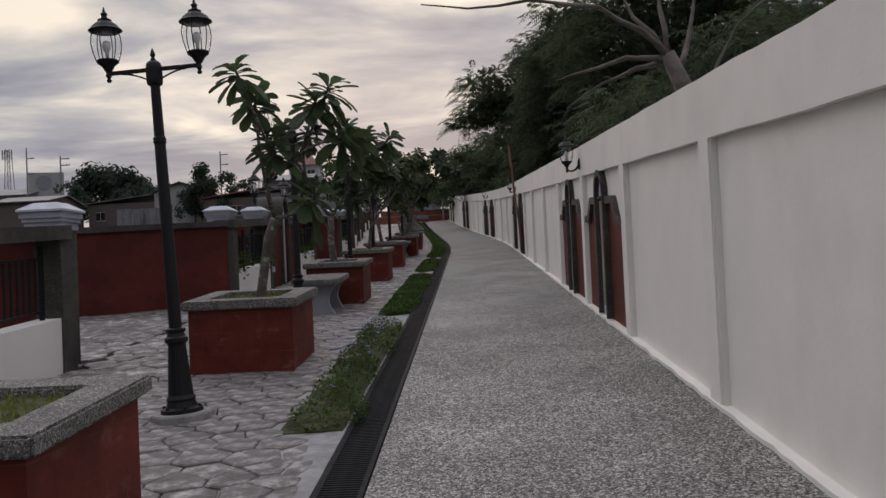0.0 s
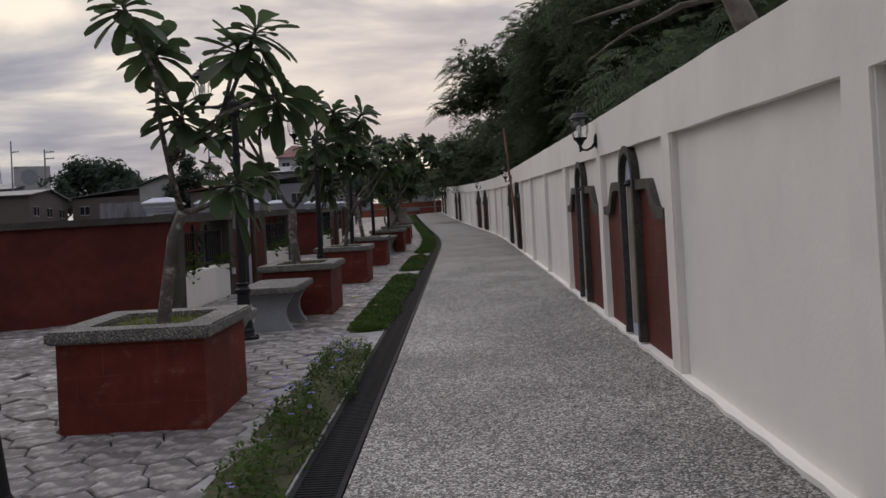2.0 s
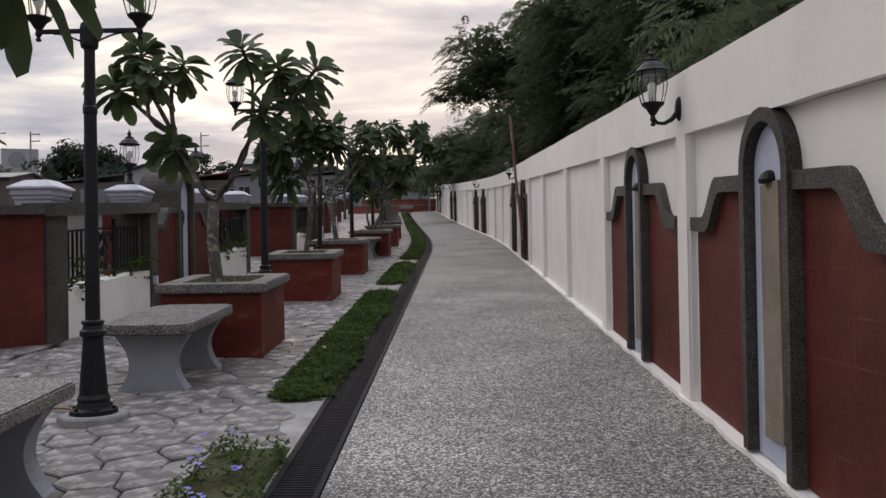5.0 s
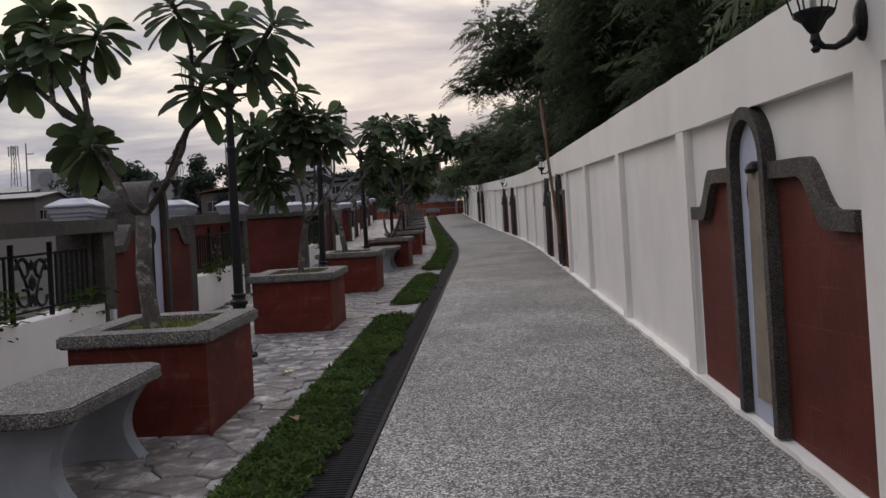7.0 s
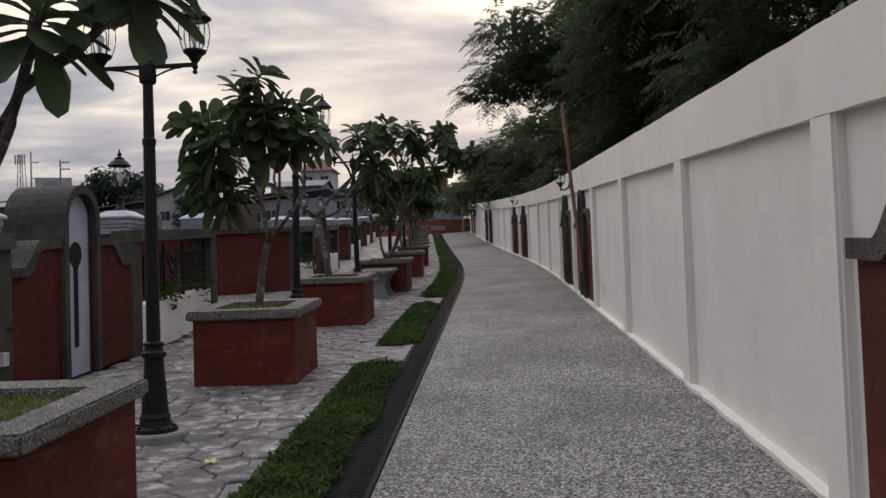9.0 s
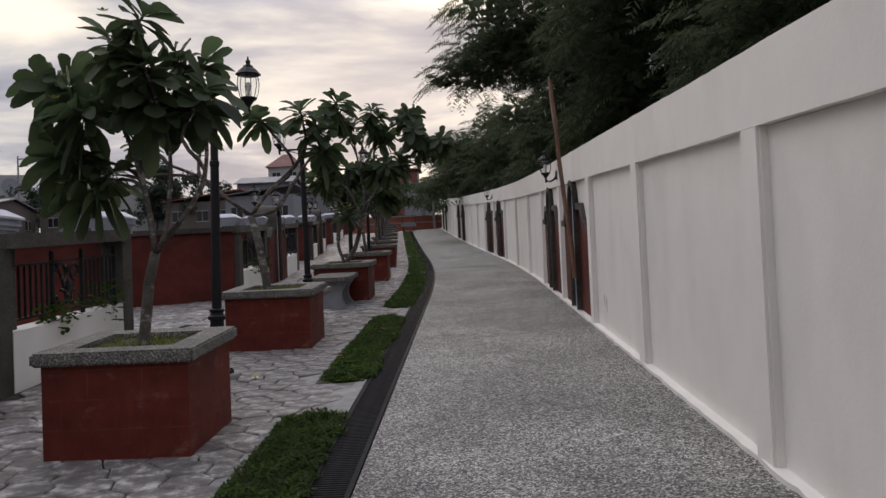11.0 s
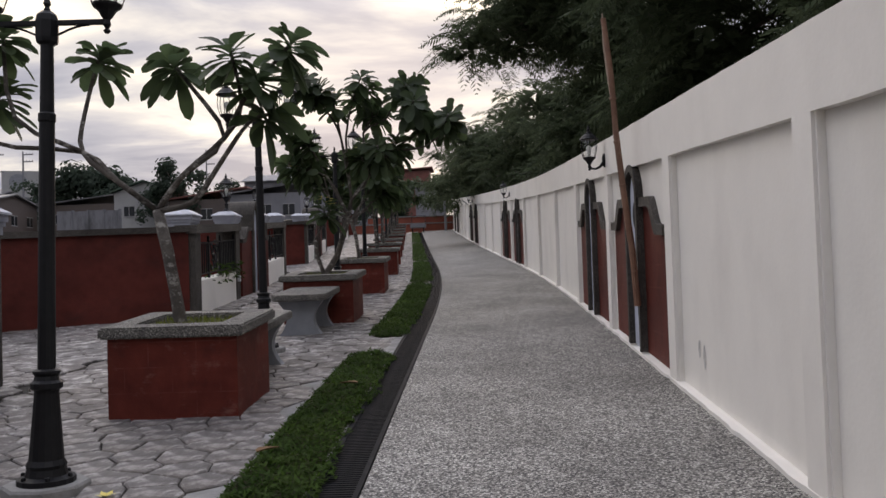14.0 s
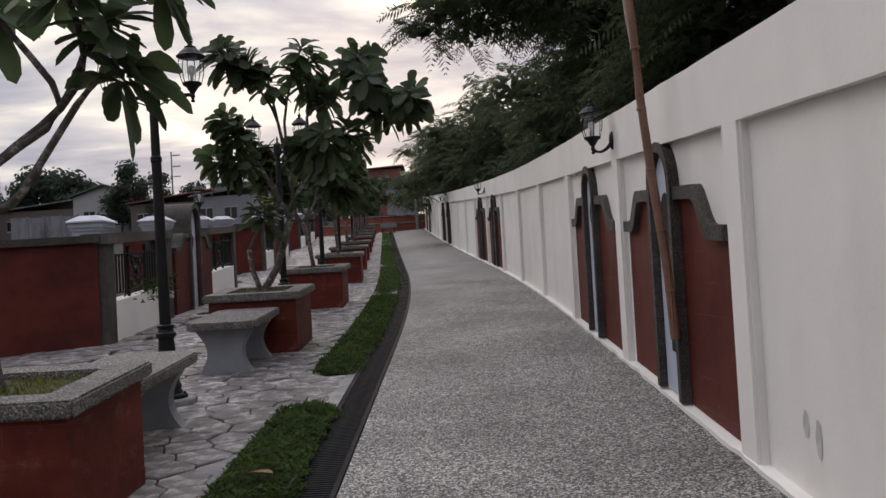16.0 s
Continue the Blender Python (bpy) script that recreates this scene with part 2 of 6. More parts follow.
M_PATH = pebble("washed_pebble_path", 0.0118, [(0.0, rgb(0.075, 0.071, 0.068)), (0.24, rgb(0.19, 0.179, 0.165)), (0.5, rgb(0.335, 0.320, 0.288)), (0.78, rgb(0.60, 0.578, 0.525))], 0.34)
M_RIM = pebble("washed_pebble_trim", 0.0085, [(0.0, rgb(0.085, 0.079, 0.070)), (0.3, rgb(0.155, 0.145, 0.128)), (0.6, rgb(0.235, 0.220, 0.196)), (0.86, rgb(0.40, 0.375, 0.335))], 0.42)
M_TRIM = pebble("dark_washed_trim", 0.007, [(0.0, rgb(0.088, 0.078, 0.067)), (0.3, rgb(0.108, 0.097, 0.085)), (0.65, rgb(0.132, 0.120, 0.106)), (0.92, rgb(0.20, 0.185, 0.165))], 0.42)
M_WHITE = painted_wall("white_wall_paint", rgb(0.82, 0.785, 0.725), rgb(0.42, 0.39, 0.35))
M_RED = surface("brick_red_paint", [(0.3, rgb(0.095, 0.019, 0.013)), (0.7, rgb(0.145, 0.032, 0.022))], 5.0, 0.6, 0.2, 45.0, 0.3, 1.1)


def add_blockwork(m, course, length, joint):
    """Faint lines of painted-over blocks, lighter and a little proud, broken by wear."""
    nt = m.node_tree
    b = nt.nodes["Principled BSDF"]
    src = b.inputs["Base Color"].links[0].from_socket
    tc = nt.nodes.new("ShaderNodeTexCoord")
    sp = nt.nodes.new("ShaderNodeSeparateXYZ")
    nt.links.new(tc.outputs["Object"], sp.inputs[0])
    cb = nt.nodes.new("ShaderNodeCombineXYZ")
    nt.links.new(sp.outputs["X"], cb.inputs[0])
    nt.links.new(sp.outputs["Z"], cb.inputs[1])
    br = nt.nodes.new("ShaderNodeTexBrick")
    br.inputs["Scale"].default_value = 1.0
    br.inputs["Brick Width"].default_value, br.inputs["Row Height"].default_value = length, course
    br.inputs["Mortar Size"].default_value, br.inputs["Mortar Smooth"].default_value = 0.006, 0.6
    nt.links.new(cb.outputs[0], br.inputs["Vector"])
    n = nt.nodes.new("ShaderNodeTexNoise")
    n.inputs["Scale"].default_value, n.inputs["Detail"].default_value = 4.0, 4
    nt.links.new(tc.outputs["Object"], n.inputs["Vector"])
    r = nt.nodes.new("ShaderNodeMapRange")
    r.inputs["From Min"].default_value, r.inputs["From Max"].default_value = 0.45, 0.72
    r.inputs["To Min"].default_value, r.inputs["To Max"].default_value = 0.03, 0.42
    nt.links.new(n.outputs["Fac"], r.inputs[0])
    mu = nt.nodes.new("ShaderNodeMath")
    mu.operation = "MULTIPLY"
    nt.links.new(br.outputs["Fac"], mu.inputs[0])
    nt.links.new(r.outputs[0], mu.inputs[1])
    mx = nt.nodes.new("ShaderNodeMix")
    mx.data_type = "RGBA"
    nt.links.new(mu.outputs[0], mx.inputs["Factor"])
    nt.links.new(src, mx.inputs["A"])
    mx.inputs["B"].default_value = joint
    nt.links.new(mx.outputs["Result"], b.inputs["Base Color"])


add_blockwork(M_RED, 0.2, 0.4, rgb(0.26, 0.11, 0.085))
M_REDWALL = surface("dark_brick_red_paint", [(0.3, rgb(0.088, 0.017, 0.012)), (0.7, rgb(0.128, 0.028, 0.02))], 4.0, 0.65, 0.2, 45.0, 0.35, 0.9)
M_REDP = surface("brick_red_planter_paint", [(0.3, rgb(0.105, 0.017, 0.011)), (0.7, rgb(0.15, 0.03, 0.019))], 6.0, 0.6, 0.2, 60.0, 0.3, 1.6, per_object=0.12)
add_blockwork(M_REDP, 0.2, 0.4, rgb(0.24, 0.10, 0.08))


def add_scuffs(m, color, low, high, most, squash):
    """Worn, chalky patches rubbed through the paint."""
    nt = m.node_tree
    b = nt.nodes["Principled BSDF"]
    src = b.inputs["Base Color"].links[0].from_socket
    tc = nt.nodes.new("ShaderNodeTexCoord")
    mp = nt.nodes.new("ShaderNodeMapping")
    mp.inputs["Scale"].default_value = squash
    nt.links.new(tc.outputs["Object"], mp.inputs[0])
    n = nt.nodes.new("ShaderNodeTexNoise")
    n.inputs["Scale"].default_value, n.inputs["Detail"].default_value, n.inputs["Roughness"].default_value = 3.5, 9, 0.7
    nt.links.new(mp.outputs[0], n.inputs["Vector"])
    r = nt.nodes.new("ShaderNodeMapRange")
    r.inputs["From Min"].default_value, r.inputs["From Max"].default_value = low, high
    r.inputs["To Min"].default_value, r.inputs["To Max"].default_value = 0.0, most
    nt.links.new(n.outputs["Fac"], r.inputs[0])
    mx = nt.nodes.new("ShaderNodeMix")
    mx.data_type = "RGBA"
    nt.links.new(r.outputs[0], mx.inputs["Factor"])
    nt.links.new(src, mx.inputs["A"])
    mx.inputs["B"].default_value = color
    nt.links.new(mx.outputs["Result"], b.inputs["Base Color"])


add_scuffs(M_REDP, rgb(0.30, 0.17, 0.14), 0.56, 0.74, 0.5, (1.0, 1.0, 1.8))
add_scuffs(M_REDP, rgb(0.035, 0.014, 0.012), 0.52, 0.70, 0.6, (0.55, 0.6, 0.7))
add_scuffs(M_REDWALL, rgb(0.04, 0.015, 0.013), 0.52, 0.72, 0.55, (0.3, 0.3, 0.5))
M_STONE = surface("stamped_stone", [(0.31, rgb(0.078, 0.068, 0.061)), (0.5, rgb(0.165, 0.151, 0.142)), (0.66, rgb(0.56, 0.53, 0.495))], 6.5, 0.65, 0.7, 22.0, 0.35, 0.9, per_object=0.16, per_island=0.0)
M_STONE_FAR = surface("stamped_stone_far", [(0.31, rgb(0.078, 0.068, 0.061)), (0.5, rgb(0.165, 0.151, 0.142)), (0.66, rgb(0.56, 0.53, 0.495))], 6.5, 0.65, 0.7, 22.0, 0.35, 0.9, per_island=0.16)
for _m in (M_STONE, M_STONE_FAR):
    add_scuffs(_m, rgb(0.060, 0.047, 0.039), 0.48, 0.66, 0.6, (0.5, 0.5, 0.5))
    add_scuffs(_m, rgb(0.12, 0.09, 0.07), 0.50, 0.62, 0.32, (0.14, 0.14, 0.14))
M_JOINT = surface("paving_joint_cement", [(0.3, rgb(0.035, 0.032, 0.029)), (0.7, rgb(0.065, 0.061, 0.056))], 9.0, 0.9, 0.3, 60.0)
M_JOINT.node_tree.nodes["Principled BSDF"].inputs["Specular IOR Level"].default_value = 0.1
M_CONC = surface("grey_concrete", [(0.3, rgb(0.22, 0.215, 0.205)), (0.7, rgb(0.35, 0.345, 0.33))], 7.0, 0.85, 0.3, 50.0, 0.25, 1.2)
add_scuffs(M_CONC, rgb(0.12, 0.112, 0.10), 0.46, 0.66, 0.6, (0.8, 0.8, 0.8))
M_BENCH = surface("painted_bench_grey", [(0.3, rgb(0.23, 0.245, 0.27)), (0.7, rgb(0.29, 0.305, 0.33))], 6.0, 0.6, 0.1, 50.0, 0.15, 2.0)
M_IRON = surface("black_cast_iron", [(0.3, rgb(0.006, 0.006, 0.007)), (0.7, rgb(0.012, 0.012, 0.013))], 14.0, 0.55, 0.1, 90.0, 0.2, 3.0, 0.4)
M_GRATE = surface("black_plastic_grate", [(0.3, rgb(0.014, 0.014, 0.016)), (0.7, rgb(0.030, 0.030, 0.032))], 14.0, 0.75, 0.1, 90.0, 0.3, 1.0)
M_GRATE.node_tree.nodes["Principled BSDF"].inputs["Specular IOR Level"].default_value = 0.08
# near-black colour stands for shade in the drain and the keyhole niches
M_PIT = surface("recess_shade_black", [(0.3, rgb(0.008, 0.008, 0.008)), (0.7, rgb(0.016, 0.015, 0.014))], 9.0, 0.95, 0.3, 60.0)
M_SOIL = surface("mossy_soil", [(0.3, rgb(0.035, 0.03, 0.018)), (0.6, rgb(0.07, 0.075, 0.025)), (0.8, rgb(0.13, 0.14, 0.04))], 18.0, 0.95, 0.8, 60.0)
M_GRASS = leafy("ground_cover_leaves", [(0.3, rgb(0.028, 0.060, 0.013)), (0.7, rgb(0.075, 0.125, 0.026))], 0.7, 0.1)
M_EARTH = surface("bare_earth", [(0.3, rgb(0.020, 0.020, 0.019)), (0.7, rgb(0.045, 0.043, 0.040))], 3.0, 0.95, 0.5, 20.0)
M_EARTH.node_tree.nodes["Principled BSDF"].inputs["Specular IOR Level"].default_value = 0.1
for _m in (M_RED, M_REDWALL, M_REDP, M_TRIM):
    _m.node_tree.nodes["Principled BSDF"].inputs["Specular IOR Level"].default_value = 0.2
M_LEAF = leafy("frangipani_leaf", [(0.3, rgb(0.050, 0.076, 0.038)), (0.7, rgb(0.084, 0.120, 0.054))], 0.5, 0.25)
M_BARK = surface("frangipani_bark", [(0.3, rgb(0.052, 0.043, 0.036)), (0.7, rgb(0.125, 0.108, 0.09))], 16.0, 0.85, 0.5, 40.0, 0.35, 3.0)
add_scuffs(M_BARK, rgb(0.40, 0.38, 0.34), 0.53, 0.62, 0.65, (3.0, 3.0, 4.0))
M_TLEAF = leafy("feathery_tree_leaf", [(0.3, rgb(0.064, 0.088, 0.048)), (0.7, rgb(0.098, 0.120, 0.068))], 0.7, 0.12)
M_TBARK = surface("dark_tree_bark", [(0.3, rgb(0.09, 0.075, 0.06)), (0.7, rgb(0.19, 0.165, 0.135))], 10.0, 0.9, 0.6, 30.0)
M_BLUEGREY = surface("pale_blue_grey_paint", [(0.3, rgb(0.44, 0.47, 0.56)), (0.7, rgb(0.52, 0.55, 0.63))], 5.0, 0.7, 0.1, 50.0, 0.12, 1.2)
M_BOARD = surface("weathered_board", [(0.3, rgb(0.20, 0.155, 0.115)), (0.7, rgb(0.31, 0.25, 0.19))], 5.0, 0.8, 0.3, 30.0, 0.3, 1.5)
M_BULB = plain("frosted_bulb", rgb(0.8, 0.8, 0.76), 0.35)


def glass_material():
    m = bpy.data.materials.new("lantern_glass")
    m.use_nodes = True
    nt = m.node_tree
    nt.nodes.clear()
    out = nt.nodes.new("ShaderNodeOutputMaterial")
    mix = nt.nodes.new("ShaderNodeMixShader")
    tr = nt.nodes.new("ShaderNodeBsdfTransparent")
    tr.inputs["Color"].default_value = rgb(0.97, 0.98, 0.98)
    gl = nt.nodes.new("ShaderNodeBsdfGlossy")
    gl.inputs["Roughness"].default_value = 0.05
    mix.inputs[0].default_value = 0.07
    nt.links.new(tr.outputs[0], mix.inputs[1])
    nt.links.new(gl.outputs[0], mix.inputs[2])
    nt.links.new(mix.outputs[0], out.inputs["Surface"])
    return m


M_GLASS = glass_material()


# ---- mesh tools ----
def mesh_of(name, bm, material, smooth=False):
    bmesh.ops.recalc_face_normals(bm, faces=bm.faces[:])
    me = bpy.data.meshes.new(name)
    bm.to_mesh(me)
    bm.free()
    me.materials.append(material)
    if smooth:
        for p in me.polygons:
            p.use_smooth = True
    return me


def part(name, bm, material, parent, label="", smooth=False, kind=""):
    """Links a bmesh as one mesh object under a thing or a part."""
    ob = new(name, mesh_of(name, bm, material, smooth))
    ob.parent = parent
    return tagged(ob, label, kind=kind)


def raw_mesh(name, verts, faces, material, smooth=False):
    me = bpy.data.meshes.new(name)
    me.from_pydata(verts, [], faces)
    me.materials.append(material)
    if smooth:
        for p in me.polygons:
            p.use_smooth = True
    return me


def box(bm, x0, x1, y0, y1, z0, z1, bevel=0.0, at=None, turn=0.0):
    m = Matrix.Translation(((x0 + x1) / 2, (y0 + y1) / 2, (z0 + z1) / 2)) @ Matrix.Diagonal((x1 - x0, y1 - y0, z1 - z0, 1))
    if at is not None:
        m = at @ m
    r = bmesh.ops.create_cube(bm, size=1.0, matrix=m)
    if bevel:
        edges = list({e for v in r["verts"] for e in v.link_edges})
        bmesh.ops.bevel(bm, geom=edges, offset=bevel, segments=2, affect="EDGES", profile=0.6)
    return bm


def sheared(bm, k=SL):
    """Lets a built thing follow the climb of the walkway along its own y."""
    for v in bm.verts:
        v.co.z += k * v.co.y
    return bm


def lathe(bm, profile, n=16, at=(0, 0), phase=0.0):
    """A turned shape from (radius, height) pairs."""
    rings = []
    for r, z in profile:
        rings.append([bm.verts.new((at[0] + r * math.cos(phase + 2 * math.pi * i / n), at[1] + r * math.sin(phase + 2 * math.pi * i / n), z)) for i in range(n)])
    for a, b in zip(rings, rings[1:]):
        for i in range(n):
            bm.faces.new((a[i], a[(i + 1) % n], b[(i + 1) % n], b[i]))
    bm.faces.new(rings[0][::-1])
    bm.faces.new(rings[-1])
    return bm


def tube(bm, points, radii, n=8):
    """A round bar along points, with a radius at each."""
    rings = []
    pts = [Vector(p) for p in points]
    for i, p in enumerate(pts):
        d = (pts[min(i + 1, len(pts) - 1)] - pts[max(i - 1, 0)]).normalized()
        a = d.orthogonal().normalized() if abs(d.z) > 0.95 else d.cross(Vector((0, 0, 1))).normalized()
        b = d.cross(a).normalized()
        r = radii[i] if not isinstance(radii, (int, float)) else radii
        rings.append([bm.verts.new(p + r * (math.cos(2 * math.pi * k / n) * a + math.sin(2 * math.pi * k / n) * b)) for k in range(n)])
    for u, w in zip(rings, rings[1:]):
        # match the rings so the tube does not twist
        off = min(range(n), key=lambda s: (w[s].co - u[0].co).length)
        for k in range(n):
            bm.faces.new((u[k], u[(k + 1) % n], w[(k + 1 + off) % n], w[(k + off) % n]))
    bm.faces.new(rings[0][::-1])
    bm.faces.new(rings[-1])
    return bm


def slab(bm, outline, y0, y1, plane="xz"):
    """A flat outline of (a, b) pushed through from y0 to y1."""
    if plane == "xz":
        lo = [bm.verts.new((a, y0, b)) for a, b in outline]
        hi = [bm.verts.new((a, y1, b)) for a, b in outline]
    else:
        lo = [bm.verts.new((a, b, y0)) for a, b in outline]
        hi = [bm.verts.new((a, b, y1)) for a, b in outline]
    n = len(outline)
    bm.faces.new(lo)
    bm.faces.new(hi[::-1])
    for i in range(n):
        bm.faces.new((lo[i], lo[(i + 1) % n], hi[(i + 1) % n], hi[i]))
    return bm


def strip(bm, x_in, x_out, h_in, h_out, y0, y1, step=1.0, thick=0.12):
    """A sheet of ground that follows the bend and climb, with a skirt below."""
    n = max(1, round((y1 - y0) / step))
    rows = []
    for i in range(n + 1):
        y = y0 + (y1 - y0) * i / n
        rows.append([bm.verts.new(spot(x_in, y, h_in)), bm.verts.new(spot(x_out, y, h_out)), bm.verts.new(spot(x_out, y, h_out - thick)), bm.verts.new(spot(x_in, y, h_in - thick))])
    for a, b in zip(rows, rows[1:]):
        for k in range(4):
            bm.faces.new((a[k], a[(k + 1) % 4], b[(k + 1) % 4], b[k]))
    bm.faces.new(rows[0])
    bm.faces.new(rows[-1][::-1])
    return bm


def run(bm, x0, x1, y0, y1, h0, h1, step=1.6):
    """A straight length of masonry along the walkway, its foot and head following the climb."""
    n = max(1, round((y1 - y0) / step))
    rows = []
    for i in range(n + 1):
        y = y0 + (y1 - y0) * i / n
        g = climb(y) + (CR * (WX - X0) if x0 > 1 else 0.0)
        b = bend(y)
        lo, hi = (h + (rise(y) if h > 1 else 0.0) for h in (h0, h1))
        rows.append([bm.verts.new((x0 + b, y, g + lo)), bm.verts.new((x1 + b, y, g + lo)), bm.verts.new((x1 + b, y, g + hi)), bm.verts.new((x0 + b, y, g + hi))])
    for a, b in zip(rows, rows[1:]):
        for k in range(4):
            bm.faces.new((a[k], a[(k + 1) % 4], b[(k + 1) % 4], b[k]))
    bm.faces.new(rows[0])
    bm.faces.new(rows[-1][::-1])
    return bm


def structure(name, bm, material, label, category, smooth=False):
    return tagged(new(name, mesh_of(name, bm, material, smooth)), label, category, kind="structure")


# ---- ground, walkway, boundary wall ----
def build_ground():
    xs = [-2000, -600, -200, -60, -20, -8.2, -3, -1.2, -0.75, 0.5, 2.4, 6, 20, 60, 200, 600, 2000]
    ys = [-2000, -400, -100, -30, -15] + list(range(-6, 132, 6)) + [180, 240, 500, 1200, 3000]
    verts, faces = [], []
    for y in ys:
        for x in xs:
            verts.append((x, y, grade(x, y) - 0.16))
    n = len(xs)
    for j in range(len(ys) - 1):
        for i in range(n - 1):
            a = j * n + i
            faces.append((a, a + 1, a + 1 + n, a + n))
    tagged(new("ground", raw_mesh("ground", verts, faces, M_EARTH)), "bare brown earth around the walkway", "ground", kind="structure")


build_ground()
structure("pavement_walkway", strip(bmesh.new(), KR + 0.012, WX + 0.1, 0.0, 0.0, Y_NEAR, Y_FAR, 1.0, 0.2), M_PATH, "grey washed-pebble concrete walkway beside a white wall", "walkway")
structure("pavement_strip", strip(bmesh.new(), -1.62, KL - 0.012, -0.02, 0.0, Y_NEAR, Y_FAR, 1.0, 0.2), M_CONC, "pale bare concrete strip beside the drain", "pavement")
structure("pavement_bed", strip(bmesh.new(), -9.5, -1.62, -0.035, -0.035, Y_NEAR, Y_FAR, 1.0, 0.2), M_JOINT, "dark cement bed between paving stones", "pavement")
# the shade under the grating is put into the channel's colour
structure("drain_channel", strip(bmesh.new(), KL - 0.012, KR + 0.012, -0.13, -0.13, Y_NEAR, Y_FAR, 1.0, 0.1), M_PIT, "concrete drain channel below the grating, coloured near black for its shade", "drain")


def wall_z(y):
    return grade(WX, y)


def build_wall():
    wall = tagged(new("wall_boundary", None), "white painted plaster boundary wall with pilasters", "wall", kind="structure")
    part("body", run(bmesh.new(), WX + 0.10, WX + 0.28, Y_NEAR, Y_FAR, -0.2, WALL_H - 0.02), M_WHITE, wall)
    bm = run(bmesh.new(), WX, WX + 0.285, Y_NEAR, Y_FAR, BAND_H, WALL_H, 0.2)
    for v in bm.verts:   # uneven, hand-finished edges
        v.co.z += 0.007 * noise.noise((v.co.y * 1.3, v.co.x, 2)) + 0.004 * noise.noise((v.co.y * 5.1, v.co.z, 7))
        v.co.x += 0.004 * noise.noise((v.co.y * 2.2, 5, v.co.z))
    part("top_beam", bm, M_WHITE, wall)
    bm = run(bmesh.new(), WX - 0.012, WX + 0.10, Y_NEAR, Y_FAR, -0.1, 0.035, 0.11)
    for v in bm.verts:   # broken, uneven edge
        if v.co.x < WX + bend(v.co.y):
            v.co.x += 0.020 * noise.noise((v.co.y * 3.1, 0, 0)) + 0.012 * noise.noise((v.co.y * 11, 4, 0))
            v.co.z += 0.014 * noise.noise((v.co.y * 6.3, 9, 0)) - 0.006
    part("footing", bm, M_WHITE, wall, "chipped white plaster footing")
    rows = [y for y in PILASTERS if y < Y_FAR - 0.3]
    for y, nxt in zip(rows, rows[1:] + [None]):
        bm = run(bmesh.new(), WX, WX + 0.10, y - 0.135, y + 0.135, 0.02, BAND_H)
        bmesh.ops.bevel(bm, geom=[e for e in bm.edges if abs(e.verts[0].co.z - e.verts[1].co.z) > 1 and e.verts[0].co.x < WX + bend(y) + 0.02], offset=0.018, segments=2, affect="EDGES")
        part("pilaster", bm, M_WHITE, wall)
        if nxt:
            part("panel", run(bmesh.new(), WX + 0.06, WX + 0.10, y + 0.135, nxt - 0.135, 0.02, BAND_H), M_WHITE, wall)
    return wall


build_wall()


# ---- arched door motifs, in the wall and free-standing in the parapet ----
def shoulder_line(lower, end=1.35):
    """The outline of one side's shoulder from the arch outwards: flat, a falling curve, flat."""
    hi, lo = 1.472, 1.222
    pts = [(0.29, hi)]
    pts.append((0.80, hi))
    for i in range(1, 9):
        a = i / 8
        s = a * a * (3 - 2 * a)
        pts.append((0.80 + 0.30 * a, hi - (hi - lo) * s))
    pts.append((end, lo))
    if lower:
        pts = [(max(0.29, u - (0.07 if 0.79 < u < 1.12 else 0.0)), z - 0.09) for u, z in pts]
    return pts


def lean_x(bm, k):
    for v in bm.verts:
        v.co.z += k * v.co.x
    return bm


def arch_band(bm, outer, inner, spring, y0, y1, n=14):
    loop_o = [(-outer, 0.0), (-outer, spring)] + [(-outer * math.cos(math.pi * i / n), spring + outer * math.sin(math.pi * i / n)) for i in range(1, n)] + [(outer, spring), (outer, 0.0)]
    loop_i = [(-inner, 0.0), (-inner, spring)] + [(-inner * math.cos(math.pi * i / n), spring + inner * math.sin(math.pi * i / n)) for i in range(1, n)] + [(inner, spring), (inner, 0.0)]
    a = [(bm.verts.new((u, y0, z)), bm.verts.new((u, y1, z))) for u, z in loop_o]
    b = [(bm.verts.new((u, y0, z)), bm.verts.new((u, y1, z))) for u, z in loop_i]
    for i in range(len(a) - 1):
        bm.faces.new((a[i][0], a[i + 1][0], b[i + 1][0], b[i][0]))
        bm.faces.new((a[i][1], b[i][1], b[i + 1][1], a[i + 1][1]))
        bm.faces.new((a[i][0], a[i][1], a[i + 1][1], a[i + 1][0]))
        bm.faces.new((b[i][0], b[i + 1][0], b[i + 1][1], b[i][1]))
    for i in (0, -1):
        bm.faces.new((a[i][0], b[i][0], b[i][1], a[i][1]))
    return bm


